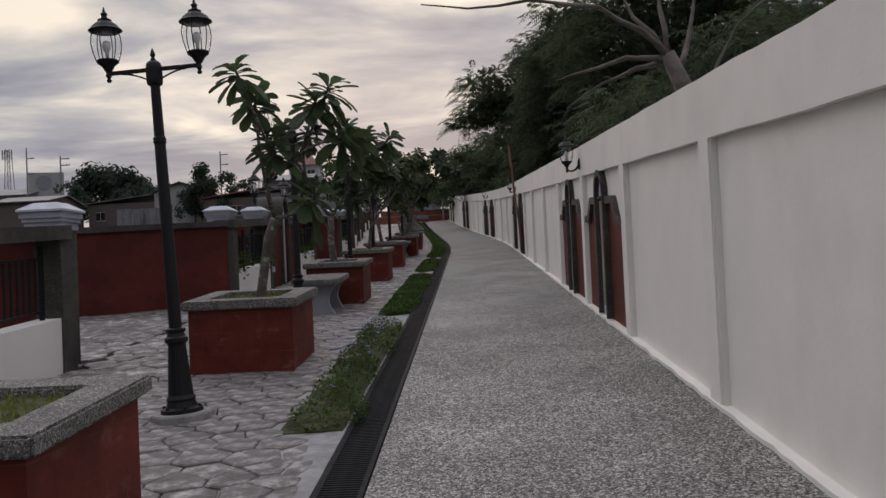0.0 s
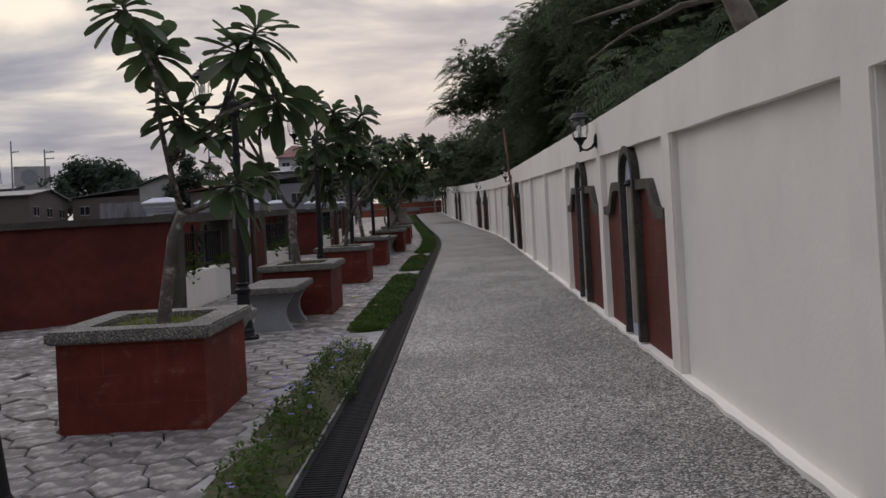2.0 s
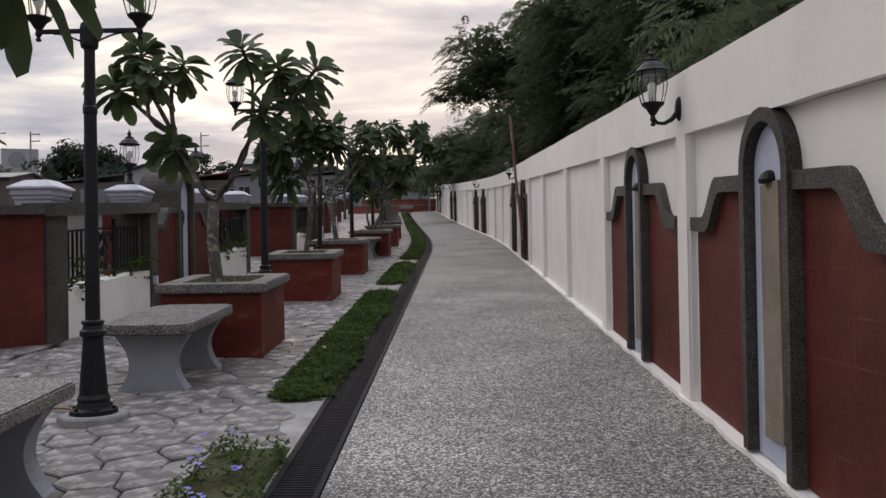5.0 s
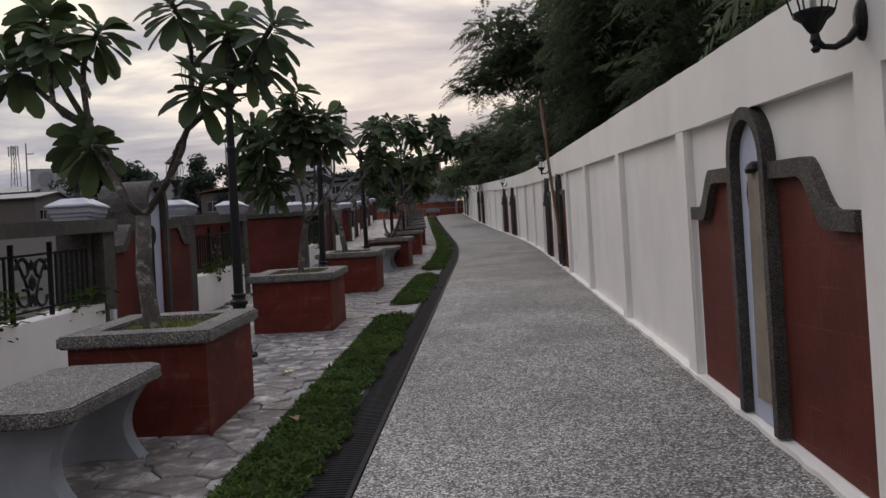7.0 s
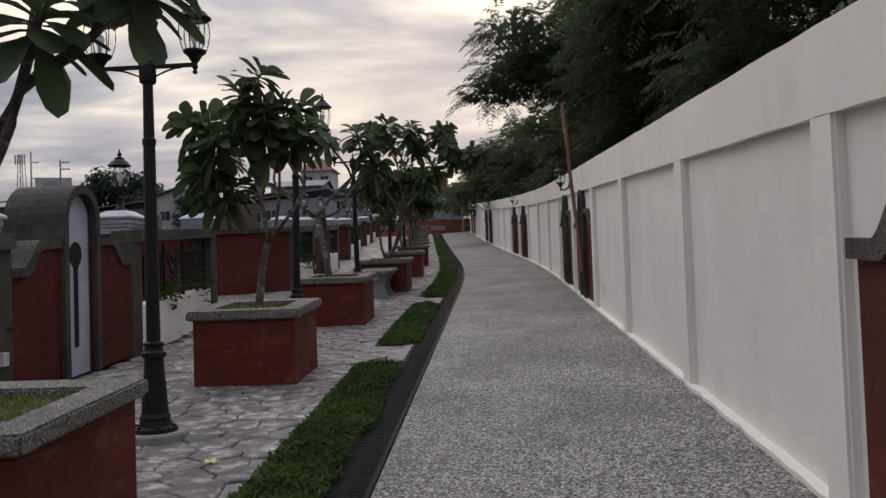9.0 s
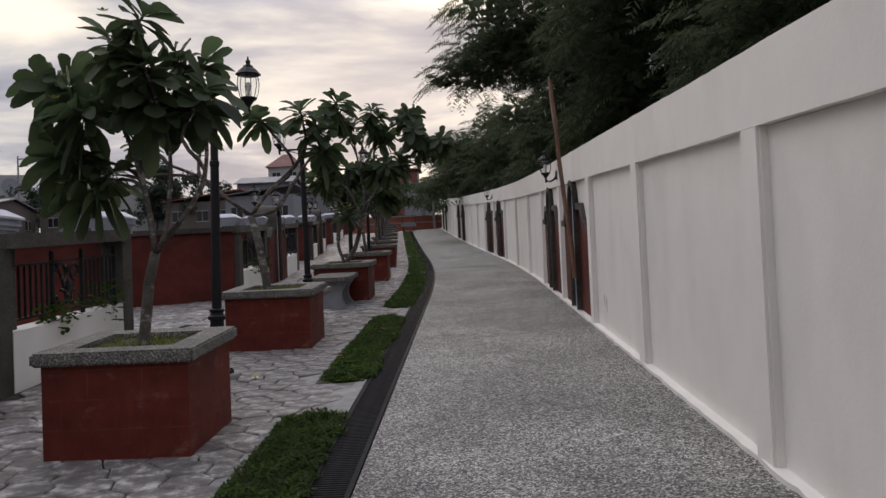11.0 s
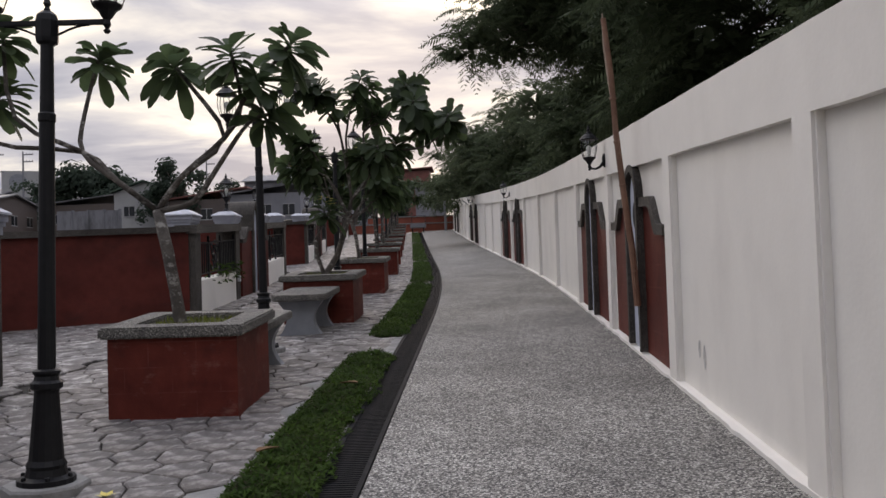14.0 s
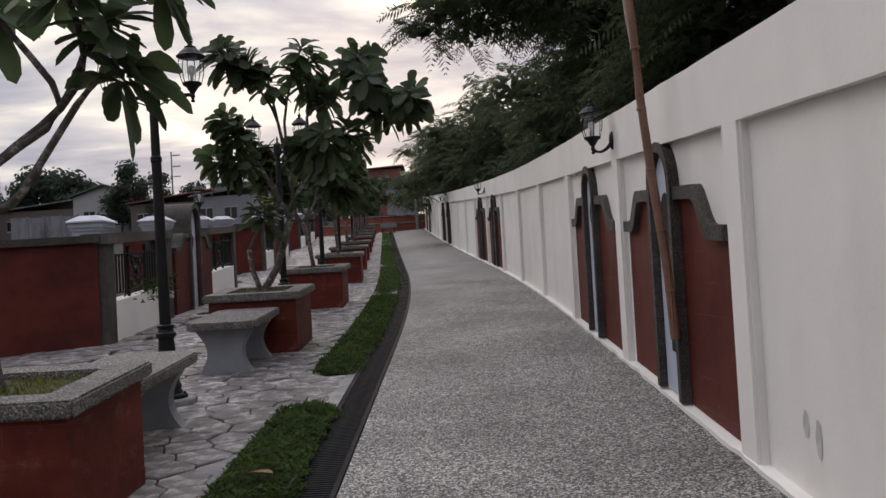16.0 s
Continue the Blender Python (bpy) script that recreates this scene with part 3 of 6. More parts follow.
def arch_motif(name, label, k, depth, trim, proud, end=1.33, back=0.0, filling=0.02, rim=0.072, radius=0.325, spring=1.478):
    """Local x along the wall, local +y the face. Red blockwork shoulders, trim over them, an arch round a blind door."""
    top = new(name, None)
    for side in (-1, 1):
        low = shoulder_line(True, end)
        outline = [(side * 0.29, 0.0)] + [(side * u, z) for u, z in low] + [(side * end, 0.0)]
        part("red_panel", lean_x(slab(bmesh.new(), outline, back, back + depth), k), M_RED if depth < 0.1 else M_REDWALL, top, "brick-red painted blockwork")
        up = shoulder_line(False, end)
        band = [(side * u, z) for u, z in up] + [(side * u, z) for u, z in reversed(low)]
        bm = bmesh.new()
        n = len(up)
        y0, y1 = back - (proud if depth > 0.1 else 0.0), back + depth + proud
        A = [[bm.verts.new((u, y, z)) for y in (y0, y1)] for u, z in band]
        for i in range(n - 1):
            p, q, r, s = A[i], A[i + 1], A[2 * n - 2 - i], A[2 * n - 1 - i]
            bm.faces.new((p[0], q[0], r[0], s[0]))
            bm.faces.new((p[1], s[1], r[1], q[1]))
            bm.faces.new((p[0], p[1], q[1], q[0]))
            bm.faces.new((s[0], r[0], r[1], s[1]))
        for p, s in ((A[0], A[2 * n - 1]), (A[n - 1], A[n])):
            bm.faces.new((p[0], s[0], s[1], p[1]))
        part("shoulder_trim", lean_x(bm, k), trim, top, "grey washed-pebble trim")
    y0, y1 = back - (proud + 0.02 if depth > 0.1 else 0.0), back + depth + proud + 0.02
    part("arch_trim", lean_x(arch_band(bmesh.new(), radius, radius - rim, spring, y0, y1), k), trim, top, "grey washed-pebble arch")
    n = 12
    f = radius - rim - 0.012
    fill = [(-f, 0.0), (-f, spring)] + [(-f * math.cos(math.pi * i / n), spring + f * math.sin(math.pi * i / n)) for i in range(1, n)] + [(f, spring), (f, 0.0)]
    mid = back + filling
    door = part("blind_door", lean_x(slab(bmesh.new(), fill, mid - 0.015, mid + 0.015), k), M_BLUEGREY, top, "pale blue-grey blind door")
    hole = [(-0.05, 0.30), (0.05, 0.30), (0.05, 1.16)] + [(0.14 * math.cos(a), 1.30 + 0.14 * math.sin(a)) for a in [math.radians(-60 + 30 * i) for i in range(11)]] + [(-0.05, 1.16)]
    # a flat plate on the door: the niche's depth is only dark colour
    part("niche", lean_x(slab(bmesh.new(), hole, mid + 0.012, mid + 0.017), k), M_PIT, door, "flat near-black keyhole plate in place of a shaded niche")
    return tagged(top, label, "arch", "arched door motifs", "structure")


def build_wall_arches():
    first = None
    rows = [(PILASTERS[4 + 5 * g + j] + PILASTERS[5 + 5 * g + j]) / 2 for g in range(0, 5) for j in (0, 1) if 5 + 5 * g + j < len(PILASTERS)]
    for y in rows:
        if y > Y_FAR - 2:
            continue
        p = Vector((WX + 0.06 + bend(y), y, wall_z(y) + 0.045))
        m = pose(p.x, p.y, p.z, 0, 0, 90 + heading(y)) @ Matrix.Diagonal((1, 1, 1 + rise(y) / 1.4, 1))
        if first is None:
            first = arch_motif("arched_door", "brick-red arched door motif with grey pebble trim in the wall", SL, 0.006, M_TRIM, 0.05, back=0.0, filling=0.004)
            first.matrix_world = m
        else:
            copy_thing(first, m)
    return rows


ARCH_ROWS = build_wall_arches()


# ---- paving stones ----
def clip_cell(poly, cx, cy, nx, ny):
    mx, my = (cx + nx) / 2, (cy + ny) / 2
    dx, dy = nx - cx, ny - cy
    out = []
    for i in range(len(poly)):
        a, b = poly[i], poly[(i + 1) % len(poly)]
        da = (a[0] - mx) * dx + (a[1] - my) * dy
        db = (b[0] - mx) * dx + (b[1] - my) * dy
        if da <= 0:
            out.append(a)
        if da * db < 0:
            t = da / (da - db)
            out.append((a[0] + (b[0] - a[0]) * t, a[1] + (b[1] - a[1]) * t))
    return out


def paving_cells(x0, x1, y0, y1, pitch):
    rnd = random.Random(11)
    rows, cols = int((y1 - y0) / (pitch * 0.8)) + 3, int((x1 - x0) / pitch) + 3
    pt = {}
    for j in range(rows):
        for i in range(cols):
            pt[i, j] = (x0 + (i - 1 + 0.5 * (j % 2)) * pitch + rnd.uniform(-0.24, 0.24) * pitch, y0 + (j - 1) * pitch * 0.8 + rnd.uniform(-0.22, 0.22) * pitch)
    cells = []
    for (i, j), (cx, cy) in pt.items():
        if not (x0 < cx < x1 and y0 < cy < y1):
            continue
        poly = [(cx - pitch, cy - pitch), (cx + pitch, cy - pitch), (cx + pitch, cy + pitch), (cx - pitch, cy + pitch)]
        for dj in (-2, -1, 0, 1, 2):
            for di in (-2, -1, 0, 1, 2):
                if (di or dj) and (i + di, j + dj) in pt:
                    poly = clip_cell(poly, cx, cy, *pt[i + di, j + dj])
        poly = [(min(x1, max(x0, x)), min(y1, max(y0, y))) for x, y in poly]
        cells.append((cx, cy, poly))
    return cells


def stone_geometry(cx, cy, poly, rnd):
    """Top, rounded shoulder and skirt of one stone, in the walkway's own coordinates."""
    verts, faces = [], []
    n = len(poly)
    lift = rnd.uniform(-0.006, 0.006)
    tx, ty = rnd.uniform(-0.012, 0.012), rnd.uniform(-0.012, 0.012)
    for shrink, h in ((0.005, -0.03), (0.007, -0.008), (0.018, 0.0)):
        for x, y in poly:
            d = math.hypot(x - cx, y - cy) or 1
            f = max(0.3, 1 - shrink / d)
            px, py = cx + (x - cx) * f, cy + (y - cy) * f
            verts.append((px, py, h + lift + tx * (px - cx) + ty * (py - cy)))
    for k in range(2):
        for i in range(n):
            a, b = k * n + i, k * n + (i + 1) % n
            faces.append((a, b, b + n, a + n))
    faces.append(tuple(range(2 * n, 3 * n)))
    return verts, faces


# ---- lanterns, lamp posts, wall lamps ----
def lantern(parent, at, scale=1.0, whole=True):
    """A carriage lantern: cup, ribs, glass, bulb, hipped roof, finial. Its foot is at `at`."""
    head = new("lantern", None)
    head.parent = parent
    head.matrix_local = Matrix.Translation(at) @ Matrix.Diagonal((scale * 1.16, scale * 1.16, scale, 1))
    bm = lathe(bmesh.new(), [(0.012, -0.085), (0.02, -0.07), (0.010, -0.055), (0.022, -0.03), (0.016, 0.0), (0.03, 0.02), (0.05, 0.06), (0.078, 0.085), (0.082, 0.10), (0.074, 0.105)], 12)
    part("cup", bm, M_IRON, head, smooth=False)
    part("glass", lathe(bmesh.new(), [(0.070, 0.105), (0.094, 0.18), (0.102, 0.25), (0.096, 0.32), (0.084, 0.355)], 12), M_GLASS, head, "clear lantern glass", True).visible_shadow = False
    part("bulb", lathe(bmesh.new(), [(0.012, 0.11), (0.014, 0.17), (0.03, 0.20), (0.036, 0.23), (0.028, 0.26), (0.008, 0.275)], 10), M_BULB, head, "frosted white bulb", True)
    for i in range(6):
        a = 2 * math.pi * (i + 0.5) / 6
        pts = [((r + 0.004) * math.cos(a), (r + 0.004) * math.sin(a), z) for r, z in ((0.074, 0.10), (0.094, 0.18), (0.102, 0.25), (0.096, 0.32), (0.084, 0.358))]
        part("rib", tube(bmesh.new(), pts, 0.0042, 5), M_IRON, head)
    bm = lathe(bmesh.new(), [(0.108, 0.352), (0.122, 0.362), (0.106, 0.378), (0.088, 0.405), (0.062, 0.43), (0.045, 0.445), (0.050, 0.455), (0.024, 0.468), (0.018, 0.49), (0.026, 0.505), (0.012, 0.525), (0.004, 0.565)], 12)
    part("roof", bm, M_IRON, head)
    return head


def lamp_post():
    post = tagged(new("lamp_post", None), "black cast-iron lamp post with two lanterns on the paving", "lamp post", "lamp posts")
    part("footing", lathe(bmesh.new(), [(0.24, -0.03), (0.24, 0.03), (0.23, 0.045)], 8, phase=math.pi / 8), M_CONC, post, "grey concrete footing")
    part("base", lathe(bmesh.new(), [(0.160, 0.045), (0.160, 0.075), (0.118, 0.09), (0.106, 0.13), (0.112, 0.15), (0.096, 0.18), (0.067, 0.56), (0.07, 0.58)], 16), M_IRON, post)
    part("collar", lathe(bmesh.new(), [(0.075, 0.58), (0.088, 0.59), (0.088, 0.62), (0.071, 0.635), (0.063, 0.66), (0.076, 0.675), (0.076, 0.69), (0.055, 0.70)], 16), M_IRON, post)
    for i in range(6):
        a = 2 * math.pi * i / 6
        part("bolt", lathe(bmesh.new(), [(0.014, 0.07), (0.014, 0.095), (0.006, 0.10)], 6, (0.140 * math.cos(a), 0.140 * math.sin(a))), M_IRON, post)
    part("shaft", lathe(bmesh.new(), [(0.050, 0.69), (0.043, 2.14), (0.049, 2.15), (0.049, 2.19), (0.040, 2.20), (0.036, 2.62)], 16), M_IRON, post, smooth=False)
    part("crown_block", lathe(bmesh.new(), [(0.042, 2.60), (0.062, 2.615), (0.066, 2.64), (0.066, 2.74), (0.058, 2.775), (0.03, 2.80)], 8), M_IRON, post)
    part("finial", lathe(bmesh.new(), [(0.012, 2.79), (0.02, 2.81), (0.012, 2.825), (0.022, 2.845), (0.016, 2.865), (0.003, 2.90)], 10), M_IRON, post)
    for s in (-1, 1):
        arm = part("arm", box(bmesh.new(), min(s * 0.05, s * 0.36), max(s * 0.05, s * 0.36), -0.014, 0.014, 2.715, 2.745, 0.004), M_IRON, post)
        pts = [(s * (0.055 + 0.20 * a), 0, 2.655 + 0.06 * math.sin(a * math.pi / 2)) for a in (0, 0.2, 0.4, 0.6, 0.8, 1)]
        part("bracket", tube(bmesh.new(), pts, 0.007, 6), M_IRON, arm)
        lantern(post, (s * 0.36, 0, 2.74), 0.92)
    return post


def wall_lamp():
    lamp = tagged(new("wall_lamp", None), "black carriage wall lamp on a curved bracket on the white wall", "wall lamp", "wall lamps")
    part("backplate", lathe(bmesh.new(), [(0.045, 0.0), (0.043, 0.015), (0.028, 0.028), (0.012, 0.033)], 12), M_IRON, lamp).matrix_local = pose(0, 0, 0, 0, -90, 0) @ Matrix.Diagonal((1.9, 1, 1, 1))
    pts = [(-0.02, 0, -0.03), (-0.06, 0, -0.075), (-0.11, 0, -0.10), (-0.155, 0, -0.095), (-0.185, 0, -0.065)]
    part("bracket", tube(bmesh.new(), pts, [0.020, 0.016, 0.013, 0.012, 0.014], 8), M_IRON, lamp)
    lantern(lamp, (-0.185, 0, -0.045), 0.84)
    return lamp


POST_ROWS = [6.37, 11.82, 16.8, 21.5, 26.45, 31.8, 36.7, 42.0, 46.7, 51.5, 57.2, 62.0, 67.0, 72.0]


def place_lamps():
    first = lamp_post()
    for i, y in enumerate(POST_ROWS):
        m = stand((-2.27, -2.46, -2.40, -2.47, -2.46)[min(i, 4)], y) @ pose(0, 0, 0, 0, {0: -2.6, 3: 1.1, 4: -0.6}.get(i, 0.0), 0)
        if i == 0:
            first.matrix_world = m
        else:
            copy_thing(first, m)
    tagged(first, "leaning black cast-iron lamp post with two lanterns on the paving")
    wl = wall_lamp()
    for g in range(0, 5):
        y = PILASTERS[5 + 5 * g]
        p = Vector((WX + bend(y), y, wall_z(y) + 2.01 + rise(y)))
        m = pose(p.x, p.y, p.z, 0, 0, heading(y))
        if g == 0:
            wl.matrix_world = m
        else:
            copy_thing(wl, m)


place_lamps()


# ---- planters, benches ----
PLANTER_ROWS = [3.15, 8.15, 14.05, 18.68, 23.2, 29.0, 33.8, 39.2, 43.9, 48.6, 54.3, 59.0, 64.0, 69.6, 74.5]

PLANTER_FIT = {0: (1.0, 1.0, 0.07), 1: (0.97, 0.99, 0.06), 2: (0.90, 1.0, 0.06), 3: (0.92, 0.90, 0.045), 4: (0.96, 0.90, -0.005)}   # width, depth, place across


def planter():
    top = tagged(new("planter", None), "square brick-red planter box with a pebble rim on the paving", "planter", "planter boxes")
    bm = bmesh.new()
    for x0, x1, y0, y1 in ((-0.54, 0.54, 0.0, 0.12), (-0.54, 0.54, 0.96, 1.08), (-0.54, -0.42, 0.12, 0.96), (0.42, 0.54, 0.12, 0.96)):
        box(bm, x0, x1, y0, y1, -0.05, 0.635)
    bmesh.ops.remove_doubles(bm, verts=bm.verts[:], dist=0.0005)
    part("box", sheared(bm), M_REDP, top, "brick-red painted box")
    bm = bmesh.new()
    o, i = 0.60, 0.36
    ring = []
    for z in (0.635, 0.725):
        ring.append([bm.verts.new((sx * o, 0.54 + sy * o, z)) for sx, sy in ((-1, -1), (1, -1), (1, 1), (-1, 1))])
        ring.append([bm.verts.new((sx * i, 0.54 + sy * i, z)) for sx, sy in ((-1, -1), (1, -1), (1, 1), (-1, 1))])
    for k in range(4):
        n = (k + 1) % 4
        bm.faces.new((ring[2][k], ring[2][n], ring[3][n], ring[3][k]))
        bm.faces.new((ring[0][n], ring[0][k], ring[1][k], ring[1][n]))
        bm.faces.new((ring[0][k], ring[0][n], ring[2][n], ring[2][k]))
        bm.faces.new((ring[1][n], ring[1][k], ring[3][k], ring[3][n]))
    bmesh.ops.bevel(bm, geom=bm.edges[:], offset=0.014, segments=2, affect="EDGES")
    part("rim", sheared(bm), M_RIM, top, "grey washed-pebble rim")
    bm = bmesh.new()
    bmesh.ops.create_grid(bm, x_segments=16, y_segments=16, size=0.43, matrix=Matrix.Translation((0, 0.54, 0.675)))
    for v in bm.verts:
        v.co.z += 0.03 * noise.noise(v.co * 5) + 0.012 * noise.noise(v.co * 17)
    part("soil", sheared(bm), M_SOIL, top, "dark soil with moss", True)
    rnd = random.Random(3)
    verts, faces = [], []
    for _ in range(420):
        x, y = rnd.uniform(-0.34, 0.34), 0.54 + rnd.uniform(-0.34, 0.34)
        z = 0.675 + SL * y
        a, l = rnd.uniform(0, 6.28), rnd.uniform(0.02, 0.055)
        dx, dy = math.cos(a), math.sin(a)
        k = len(verts)
        verts += [(x - dy * 0.008, y + dx * 0.008, z), (x + dy * 0.008, y - dx * 0.008, z), (x + dx * l * 0.7, y + dy * l * 0.7, z + l)]
        faces.append((k, k + 1, k + 2))
    ob = new("weed_growth", raw_mesh("weed_growth", verts, faces, M_MOSS))
    ob.parent = top
    tagged(ob, "low yellow-green weeds", kind="stuff")
    return top


M_MOSS = leafy("yellow_green_weeds", [(0.3, rgb(0.09, 0.12, 0.02)), (0.7, rgb(0.19, 0.20, 0.045))], 0.7)


def bench():
    top = tagged(new("bench", None), "concrete bench with a pebble slab on curved grey legs", "bench", "garden benches")
    o = [(-0.37, 0.10), (-0.27, 0.0), (0.27, 0.0), (0.37, 0.10), (0.37, 1.26), (0.27, 1.36), (-0.27, 1.36), (-0.37, 1.26)]
    bm = slab(bmesh.new(), o, 0.47, 0.555, "xy")
    bmesh.ops.bevel(bm, geom=bm.edges[:], offset=0.012, segments=2, affect="EDGES")
    part("seat_slab", sheared(bm), M_RIM, top, "grey washed-pebble slab")
    n = 10
    right = []
    for i in range(n + 1):
        a = i / n
        right.append((0.33 - 0.135 * math.sin(math.pi * min(1, a * 1.05)) ** 0.8 - 0.02 * a, -0.04 + 0.51 * a))
    outline = right + [(-x, z) for x, z in reversed(right)]
    for y in (0.18, 1.06):
        bm = slab(bmesh.new(), outline, y, y + 0.13)
        part("leg", sheared(bm), M_BENCH, top, "grey painted concrete leg")
    return top


def place_furniture():
    first = planter()
    for i, y in enumerate(PLANTER_ROWS):
        sx, sy, shift = PLANTER_FIT.get(i, (0.97, 0.97, 0.04))
        m = stand(-2.35 + shift, y) @ Matrix.Diagonal((sx, sy, 1.0, 1.0))
        if i == 0:
            first.matrix_world = m
        else:
            copy_thing(first, m)
    b = bench()
    for i, y in enumerate((9.22, 12.5, 24.45, 27.62, 40.45, 49.85, 52.9)):
        m = stand(-2.37 if i == 1 else -2.33, y)
        if i == 0:
            b.matrix_world = m
        else:
            copy_thing(b, m)


place_furniture()


# ---- drain grating ----
def grate():
    """One length of slotted grating: two side rails and its cross bars."""
    top = tagged(new("drain_grate", None), "black slotted drain grating set beside the walkway", "drain grate", "drain gratings")
    w = KR - KL
    for x0 in (0.0, w - 0.03):
        part("side_rail", sheared(box(bmesh.new(), x0, x0 + 0.03, 0.0, 0.996, -0.05, 0.004)), M_GRATE, top)
    me = raw_mesh("bar", [(x, y, z + SL * y) for z in (-0.04, 0.0) for x, y in ((0.03, 0.0), (w - 0.03, 0.0), (w - 0.03, 0.017), (0.03, 0.017))],
                  [(4, 5, 6, 7), (0, 1, 5, 4), (2, 3, 7, 6), (1, 2, 6, 5), (3, 0, 4, 7)], M_GRATE)
    for i in range(26):
        y = 0.010 + i * 0.0383
        ob = new("bar", me)
        ob.parent = top
        ob.location = (0, y, SL * y)
    return top


def place_grates():
    first = grate()
    for i in range(78):
        y = -1.0 + i
        m = stand(KL, y)
        if i == 0:
            first.matrix_world = m
        else:
            copy_thing(first, m)


place_grates()


# ---- parapet along the open side ----
def parapet_x(y):
    return -4.45 - 0.03 * max(0.0, min(y, 60) - 18)


def parapet_m(y, side=0.0):
    return stand(parapet_x(y) + side, y)


def iron_fence(length):
    """Local y runs along the parapet, 0 to length; stands on the low wall."""
    top = tagged(new("iron_fence", None), "black wrought-iron railing with scrollwork on a low white wall", "railing", "iron railings")
    for z in (0.66, 1.22):
        part("rail", sheared(box(bmesh.new(), -0.014, 0.014, 0.0, length, z - 0.012, z + 0.012)), M_IRON, top)
    mid = length / 2
    for y in (0.02, mid - 0.36, mid + 0.36, length - 0.02):
        part("stile", sheared(box(bmesh.new(), -0.02, 0.02, y - 0.02, y + 0.02, 0.55, 1.34)), M_IRON, top)
    n = int((mid - 0.40) / 0.115)
    for s in (0, 1):
        for i in range(1, n + 1):
            y = (0.02 if s == 0 else mid + 0.36) + i * (mid - 0.38) / (n + 1)
            part("bar", sheared(box(bmesh.new(), -0.011, 0.011, y - 0.011, y + 0.011, 0.66, 1.22)), M_IRON, top)
    for sy in (-1, 1):
        for sz, z0 in ((1, 0.94), (-1, 0.94)):
            pts = []
            for i in range(15):
                a = i / 14 * 1.6 * math.pi
                r = 0.125 * (1 - 0.5 * i / 14)
                pts.append((0.0, mid + sy * (0.15 + r * math.cos(a)), z0 + sz * (0.13 + r * math.sin(a)) + SL * mid))
            part("scroll", tube(bmesh.new(), pts, 0.019, 6), M_IRON, top)
        pts = [(0.0, mid + sy * (0.04 + 0.24 * a), 0.70 + SL * mid + 0.48 * a ** 0.6) for a in (0, 0.15, 0.35, 0.6, 0.85, 1)]
        part("scroll", tube(bmesh.new(), pts, 0.016, 6), M_IRON, top)
    bm = bmesh.new()
    for z, r in ((0.78, 0.05), (0.94, 0.075), (1.12, 0.05)):
        bmesh.ops.create_icosphere(bm, subdivisions=1, radius=r, matrix=Matrix.Translation((0, mid, z + SL * mid)) @ Matrix.Diagonal((0.35, 1, 1.2, 1)))
    part("rosette", bm, M_IRON, top)
    return top


def pebble_post(y, side=0.0, h=1.42):
    bm = box(bmesh.new(), -0.15, 0.15, -0.15, 0.15, -0.08, h, 0.012)
    ob = tagged(new("parapet_post", mesh_of("parapet_post", sheared(bm), M_TRIM)), "dark washed-pebble concrete post of the parapet", "post", "parapet posts", "structure")
    ob.matrix_world = parapet_m(y, side)
    return ob


def capped_pillar(y, lit):
    top = tagged(new("capped_pillar", None), "dark pebble pillar with a white hipped cap behind the parapet" + (", a lantern on top" if lit else ""), "pillar", "capped pillars")
    part("shaft", box(bmesh.new(), -0.19, 0.19, -0.19, 0.19, -0.1, 1.50, 0.01), M_TRIM, top, "dark washed-pebble shaft")
    part("neck", box(bmesh.new(), -0.205, 0.205, -0.205, 0.205, 1.50, 1.60, 0.006), M_CAPSIDE, top, "pale grey painted neck")
    bm = bmesh.new()
    for z0, z1, w in ((1.585, 1.63, 0.222), (1.63, 1.70, 0.24)):
        box(bm, -w, w, -w, w, z0, z1 + 0.001)
    part("moulding", bm, M_CAPSIDE, top)
    bm = bmesh.new()
    a = [bm.verts.new((sx * 0.265, sy * 0.265, 1.70)) for sx, sy in ((-1, -1), (1, -1), (1, 1), (-1, 1))]
    b = [bm.verts.new((sx * 0.265, sy * 0.265, 1.722)) for sx, sy in ((-1, -1), (1, -1), (1, 1), (-1, 1))]
    c = [bm.verts.new((sx * 0.13, sy * 0.13, 1.805)) for sx, sy in ((-1, -1), (1, -1), (1, 1), (-1, 1))]
    bm.faces.new(a[::-1])
    bm.faces.new(c)
    for p, q in ((a, b), (b, c)):
        for i in range(4):
            bm.faces.new((p[i], p[(i + 1) % 4], q[(i + 1) % 4], q[i]))
    part("cap", bm, M_CAP, top, "white painted hipped cap")
    if lit:
        part("stem", lathe(bmesh.new(), [(0.08, 1.815), (0.07, 1.84), (0.038, 1.88), (0.034, 1.94), (0.055, 1.97)], 10), M_IRON, top)
        lantern(top, (0, 0, 2.01), 1.08)
    top.matrix_world = parapet_m(y, -0.17)
    return top


M_CAP = surface("white_cap_paint", [(0.3, rgb(0.46, 0.47, 0.52)), (0.7, rgb(0.58, 0.59, 0.63))], 6.0, 0.7, 0.1, 50.0, 0.12, 1.5)
M_CAPSIDE = surface("grey_pillar_paint", [(0.3, rgb(0.30, 0.31, 0.36)), (0.7, rgb(0.40, 0.41, 0.46))], 6.0, 0.75, 0.1, 50.0, 0.2, 1.5)


